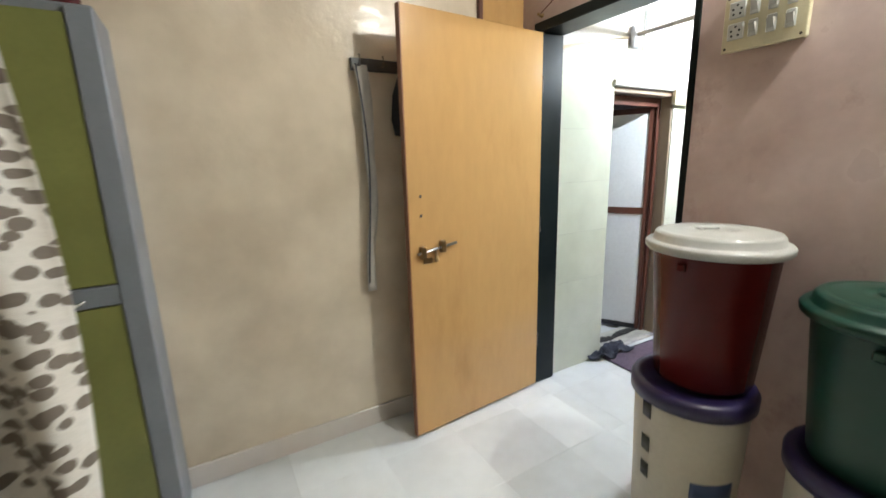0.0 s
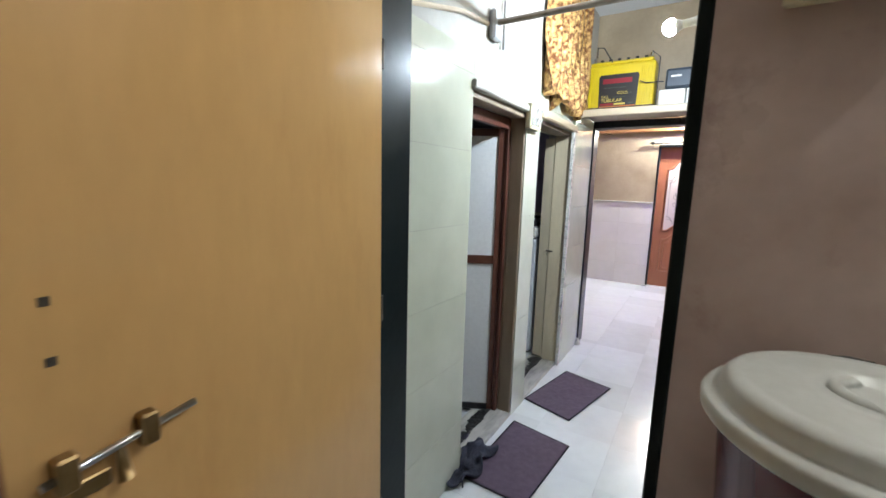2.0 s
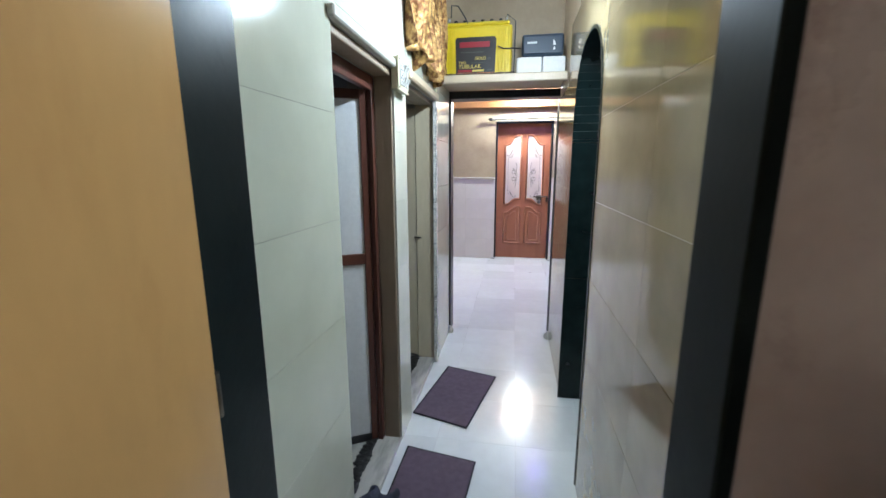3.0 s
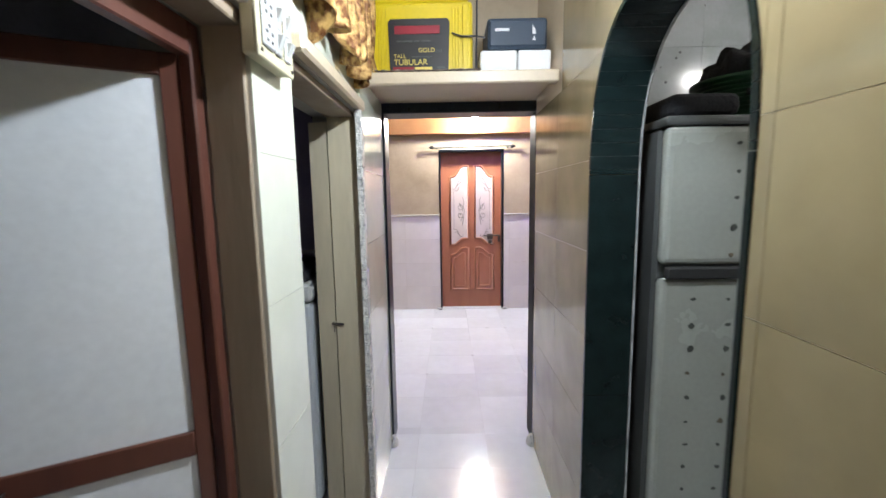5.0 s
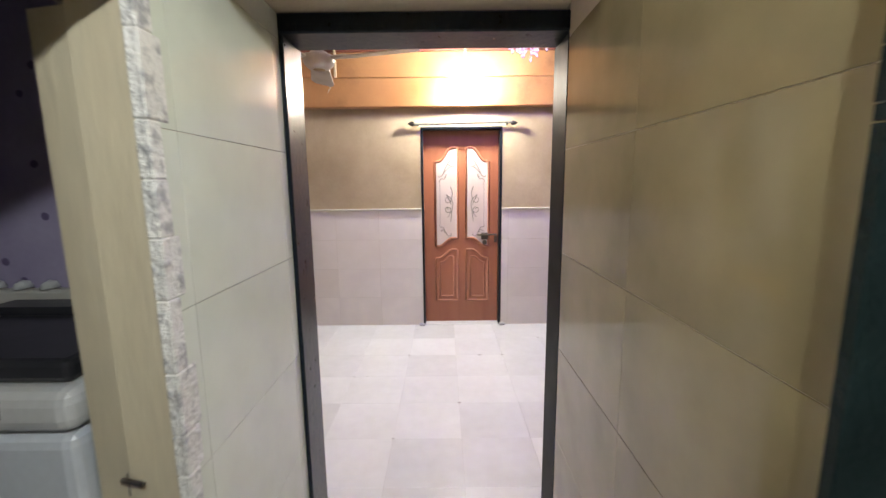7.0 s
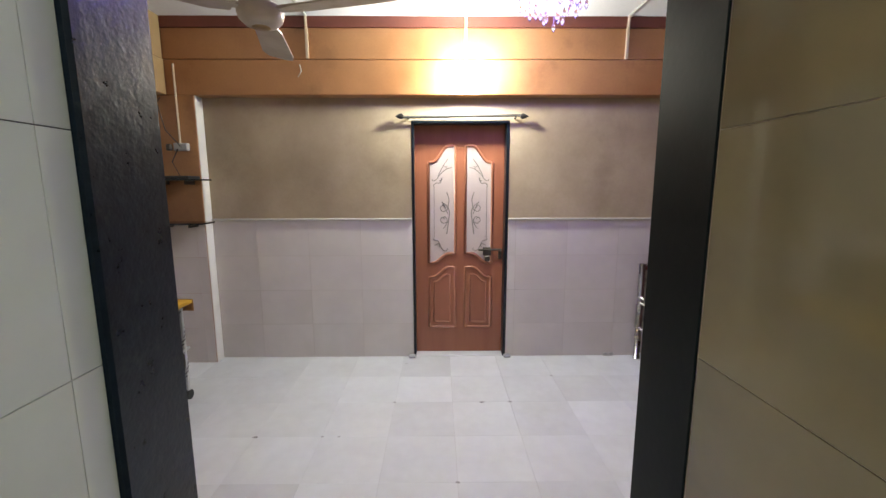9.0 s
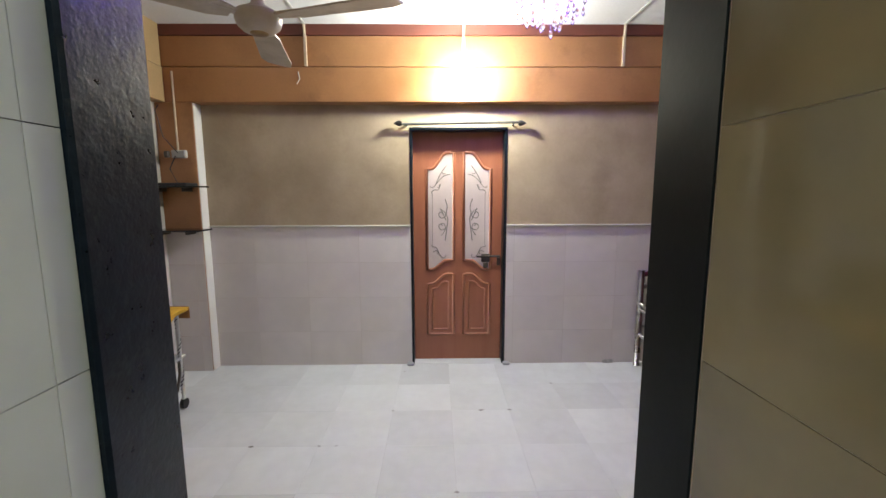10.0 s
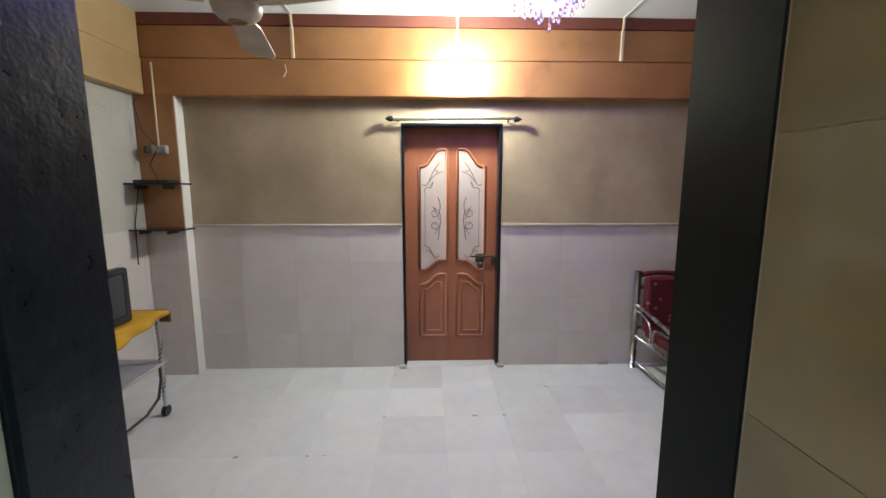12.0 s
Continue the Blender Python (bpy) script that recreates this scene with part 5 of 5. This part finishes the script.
def tile_wall(parent, axis, plane, side, u0, u1, z0, z1, du, dz, ua, za, material, holes=(), gap=0.0008, depth=0.006, curve=None):
    """Tiles on a wall; axis 'x' runs along x at y = plane; side is the sign of the outward normal."""
    def cuts(a, b, start, step):
        c = [a]
        k = math.floor((a - start) / step) + 1
        while start + k * step < b - 0.01:
            if start + k * step > a + 0.01:
                c.append(start + k * step)
            k += 1
        return c + [b]
    us, zs = cuts(u0, u1, ua, du), cuts(z0, z1, za, dz)
    for ui in range(len(us) - 1):
        for zi in range(len(zs) - 1):
            rects = [(us[ui] + gap, us[ui + 1] - gap, zs[zi] + gap, zs[zi + 1] - gap)]
            for h in holes:
                rects = cut(rects, h)
            for a, b, c, d in rects:
                mid = plane - side * depth / 2
                if curve and b > AX0 and a < AX1 and c < ATOP:
                    bm = bmesh.new()
                    k = 14
                    for i in range(k):
                        xa, xb = a + (b - a) * i / k, a + (b - a) * (i + 1) / k
                        la = max(c, arch(xa) if AX0 <= xa <= AX1 else c)
                        lb = max(c, arch(xb) if AX0 <= xb <= AX1 else c)
                        xm = (xa + xb) / 2
                        if AX0 < xm < AX1:
                            la, lb = max(la, arch(max(xa, AX0 + 0.0001)) if xa > AX0 else c), max(lb, arch(min(xb, AX1 - 0.0001)) if xb < AX1 else c)
                        la, lb = min(la, d), min(lb, d)
                        if d - min(la, lb) > 0.002 and (la < d or lb < d):
                            prism([(xa, la), (xb, lb), (xb, d), (xa, d)], "y", mid - depth / 2, mid + depth / 2, bm)
                    if len(bm.faces):
                        part("tile", bm, material, parent)
                    continue
                ob = new("tile", tile_mesh(b - a, depth, d - c, material))
                ob.parent = parent
                if axis == "x":
                    ob.matrix_basis = pose((a + b) / 2, mid, (c + d) / 2)
                else:
                    ob.matrix_basis = pose(mid, (a + b) / 2, (c + d) / 2, 0, 0, 90)


for xa, xb, ua in ((W1 + 0.005, 3.054, 2.43), (3.054, 3.26, 3.26)):
    tile_wall(wall_passage_north, "x", N, -1, xa, xb, 0, 1.93, 0.45, 0.31, ua, 1.53, passage_tile, [D1, (D1[0], D1[1], 1.0, 1.82)])
tile_wall(wall_passage_north, "x", N2, -1, 3.95, E0 - 0.005, 0, 1.93, 0.45, 0.31, 4.447, 1.55, passage_tile, depth=0.022)
tile_wall(wall_passage_north, "x", N2 + 0.02, -1, 3.26, 3.95, 1.83, 1.93, 0.45, 0.31, 4.447, 1.55, passage_tile)
for x0, x1, y in ((W1 + 0.005, AX0, S), (AX1, E0 - 0.005, S2)):
    tile_wall(wall_passage_south, "x", y, 1, x0, x1, 0, 1.86, 0.60, 0.305, 4.05, 1.55, beige_tile)
tile_wall(wall_passage_south, "x", S, 1, AX0, AX1, ASPRING - 0.03, 2.20, 0.35, 0.35, 3.28, 1.86, beige_tile, curve=True)
tile_wall(wall_passage_south, "x", S, 1, W1 + 0.005, AX0, 1.86, 2.20, 0.60, 0.34, 4.05, 1.86, beige_tile)
tile_wall(wall_passage_south, "x", S2, 1, AX1, 4.0, 1.86, 2.20, 0.60, 0.34, 4.05, 1.86, beige_tile)
tile_wall(wall_living_east, "y", EAST - 0.0012, -1, SOUTH, 1.419, 0, 1.199, 0.435, 0.3, 2.222, 0.0, dado_tile, gap=0.0006)
tile_wall(wall_living_east, "y", EAST - 0.0012, -1, 2.222, 3.881, 0, 1.199, 0.435, 0.3, 2.222, 0.0, dado_tile, gap=0.0006)
tile_wall(pillar, "y", BEAM - 0.0012, -1, 3.89, NORTH - 0.002, 0, 1.195, 0.435, 0.302, 2.222, 0.0, dado_tile, gap=0.0006)
tile_wall(wall_living_north, "x", NORTH - 0.0012, -1, E1 + 0.01, BEAM - 0.008, 0, 1.195, 0.42, 0.302, 2.19, 0.0, dado_tile)
tile_wall(wall_kitchen_east, "y", 4.392, -1, 0.0, 1.556, 0, 2.7, 0.30, 0.30, 0.85, 1.85, speckled_tile)
for y0, y1 in ((SOUTH, 1.419), (2.222, 3.881)):
    part("dado_cap", B(EAST - 0.02, EAST, y0, y1, 1.2, 1.216, bevel=0.004), white_paint, wall_living_east, "white plaster lip above the dado")

part("chip", B(EAST - 0.016, EAST - 0.004, 0.47, 0.56, 0.0, 0.03, bevel=0.003), dark_stone, wall_living_east, "dark chip at the foot of the dado")
scrape = part("scrape", T([(BEAM - 0.001, 3.06, 2.40), (BEAM - 0.001, 3.05, 2.35), (BEAM - 0.001, 3.075, 2.31)], 0.004, 5), white_paint, beam, "pale scrape in the paint")

# dark green granite lining of the arch
lining = structure("arch_lining", B(AX1 - 0.006, AX1 + 0.002, SB - 0.004, SB + 0.002, 0, ASPRING), white_paint, "dark green granite lining of the arched opening", "arch lining")
z = 0.0
while z < ASPRING - 0.001:
    h = min(0.75, ASPRING - z)
    for x0, x1 in ((AX1 - 0.014, AX1), (AX0, AX0 + 0.014)):
        part("slab", B(x0, x1, SB - 0.011, S + 0.004, z + 0.001, z + h - 0.001, bevel=0.001), green_granite, lining)
    z += 0.75
k = 30
ARC = []
for i in range(601):
    c, d = math.cos(math.pi * i / 600), math.sin(math.pi * i / 600)
    ARC.append((math.copysign(abs(c) ** (2 / AROUND), c), max(d, 0.0) ** (2 / AROUND)))
RUN = np.concatenate(([0.0], np.cumsum([math.hypot(0.36 * (p[0] - q[0]), 0.435 * (p[1] - q[1])) for p, q in zip(ARC[1:], ARC)])))


def at(j, inset):
    """A point of the arch j strips along it, set in from the wall's edge."""
    u = j / k * RUN[-1]
    c, d = float(np.interp(u, RUN, [p[0] for p in ARC])), float(np.interp(u, RUN, [p[1] for p in ARC]))
    return ((AX0 + AX1) / 2 + ((AX1 - AX0) / 2 - inset) * c, ASPRING + (ATOP - ASPRING - inset) * d)


for i in range(k):
    e = 0.02
    pts = [at(i + e, 0), at(i + 0.5, 0), at(i + 1 - e, 0), at(i + 1 - e, 0.014), at(i + 0.5, 0.014), at(i + e, 0.014)]
    part("slab", prism(pts, "y", SB - 0.011, S + 0.004), green_granite, lining)
bed = bmesh.new()
for i in range(k):
    prism([at(i, 0.001), at(i + 1, 0.001), at(i + 1, 0.0128), at(i, 0.0128)], "y", SB - 0.009, S + 0.0025, bed)
part("joint_bed", bed, stone_joint, lining, "dull joints between the granite strips")
g = bmesh.new()
tube(g, [(AX1 - 0.016, SB - 0.014, 0.0)] + [(at(j, 0.016)[0], SB - 0.014, at(j, 0.016)[1]) for j in range(k + 1)], 0.0038, 6)
part("pale_edge", g, plaster_edge, lining, "pale plaster edge of the arch")

# floor tiles, nearly square, in straight courses
W, LEN = 0.398, 0.39


def floor_tiles(x0, x1, y0, y1, oy, ox):
    j = math.floor((y0 - oy) / W)
    while oy + j * W < y1:
        a, b = max(y0, oy + j * W), min(y1, oy + (j + 1) * W)
        i = math.floor((x0 - ox) / LEN) - 1
        while ox + i * LEN < x1:
            s = ox + i * LEN
            c, d = max(x0, s), min(x1, s + LEN)
            if b - a > 0.01 and d - c > 0.01:
                ob = new("tile", tile_mesh(d - c - 0.0008, b - a - 0.0008, 0.008, marble))
                ob.parent = floor
                ob.matrix_basis = pose((c + d) / 2, (a + b) / 2, -0.004)
            i += 1
        j += 1


floor_tiles(E1 - 0.06, EAST + 0.12, SOUTH, NORTH, 1.908, 6.61)
floor_tiles(W0, E1 - 0.06, 1.56, N + 0.003, 1.908, 6.61)
floor_tiles(-2.0, W0, -1.6, BN, 1.922, 6.61)
floor_tiles(W1, E0, 0.0, 1.56, 1.908, 6.61)
floor_tiles(W1, E0, 2.70, 3.75, 1.908, 6.61)

# small chips at the corners of the living room tiles
rnd = random.Random(8)
for x, y in ((6.61, 2.306), (6.22, 2.70), (6.61, 1.51), (6.61, 1.70), (7.0, 1.12), (6.22, 3.10), (6.22, 2.60), (7.24, 2.28), (5.83, 1.908), (5.44, 2.306)):
    w = rnd.uniform(0.006, 0.016)
    out = [(x + w * rnd.uniform(0.4, 1.0) * math.cos(0.9 * q), y + 1.8 * w * rnd.uniform(0.4, 1.0) * math.sin(0.9 * q)) for q in range(7)]
    part("chip", prism(out, "z", -0.003, 0.0008), plaster_edge, floor)
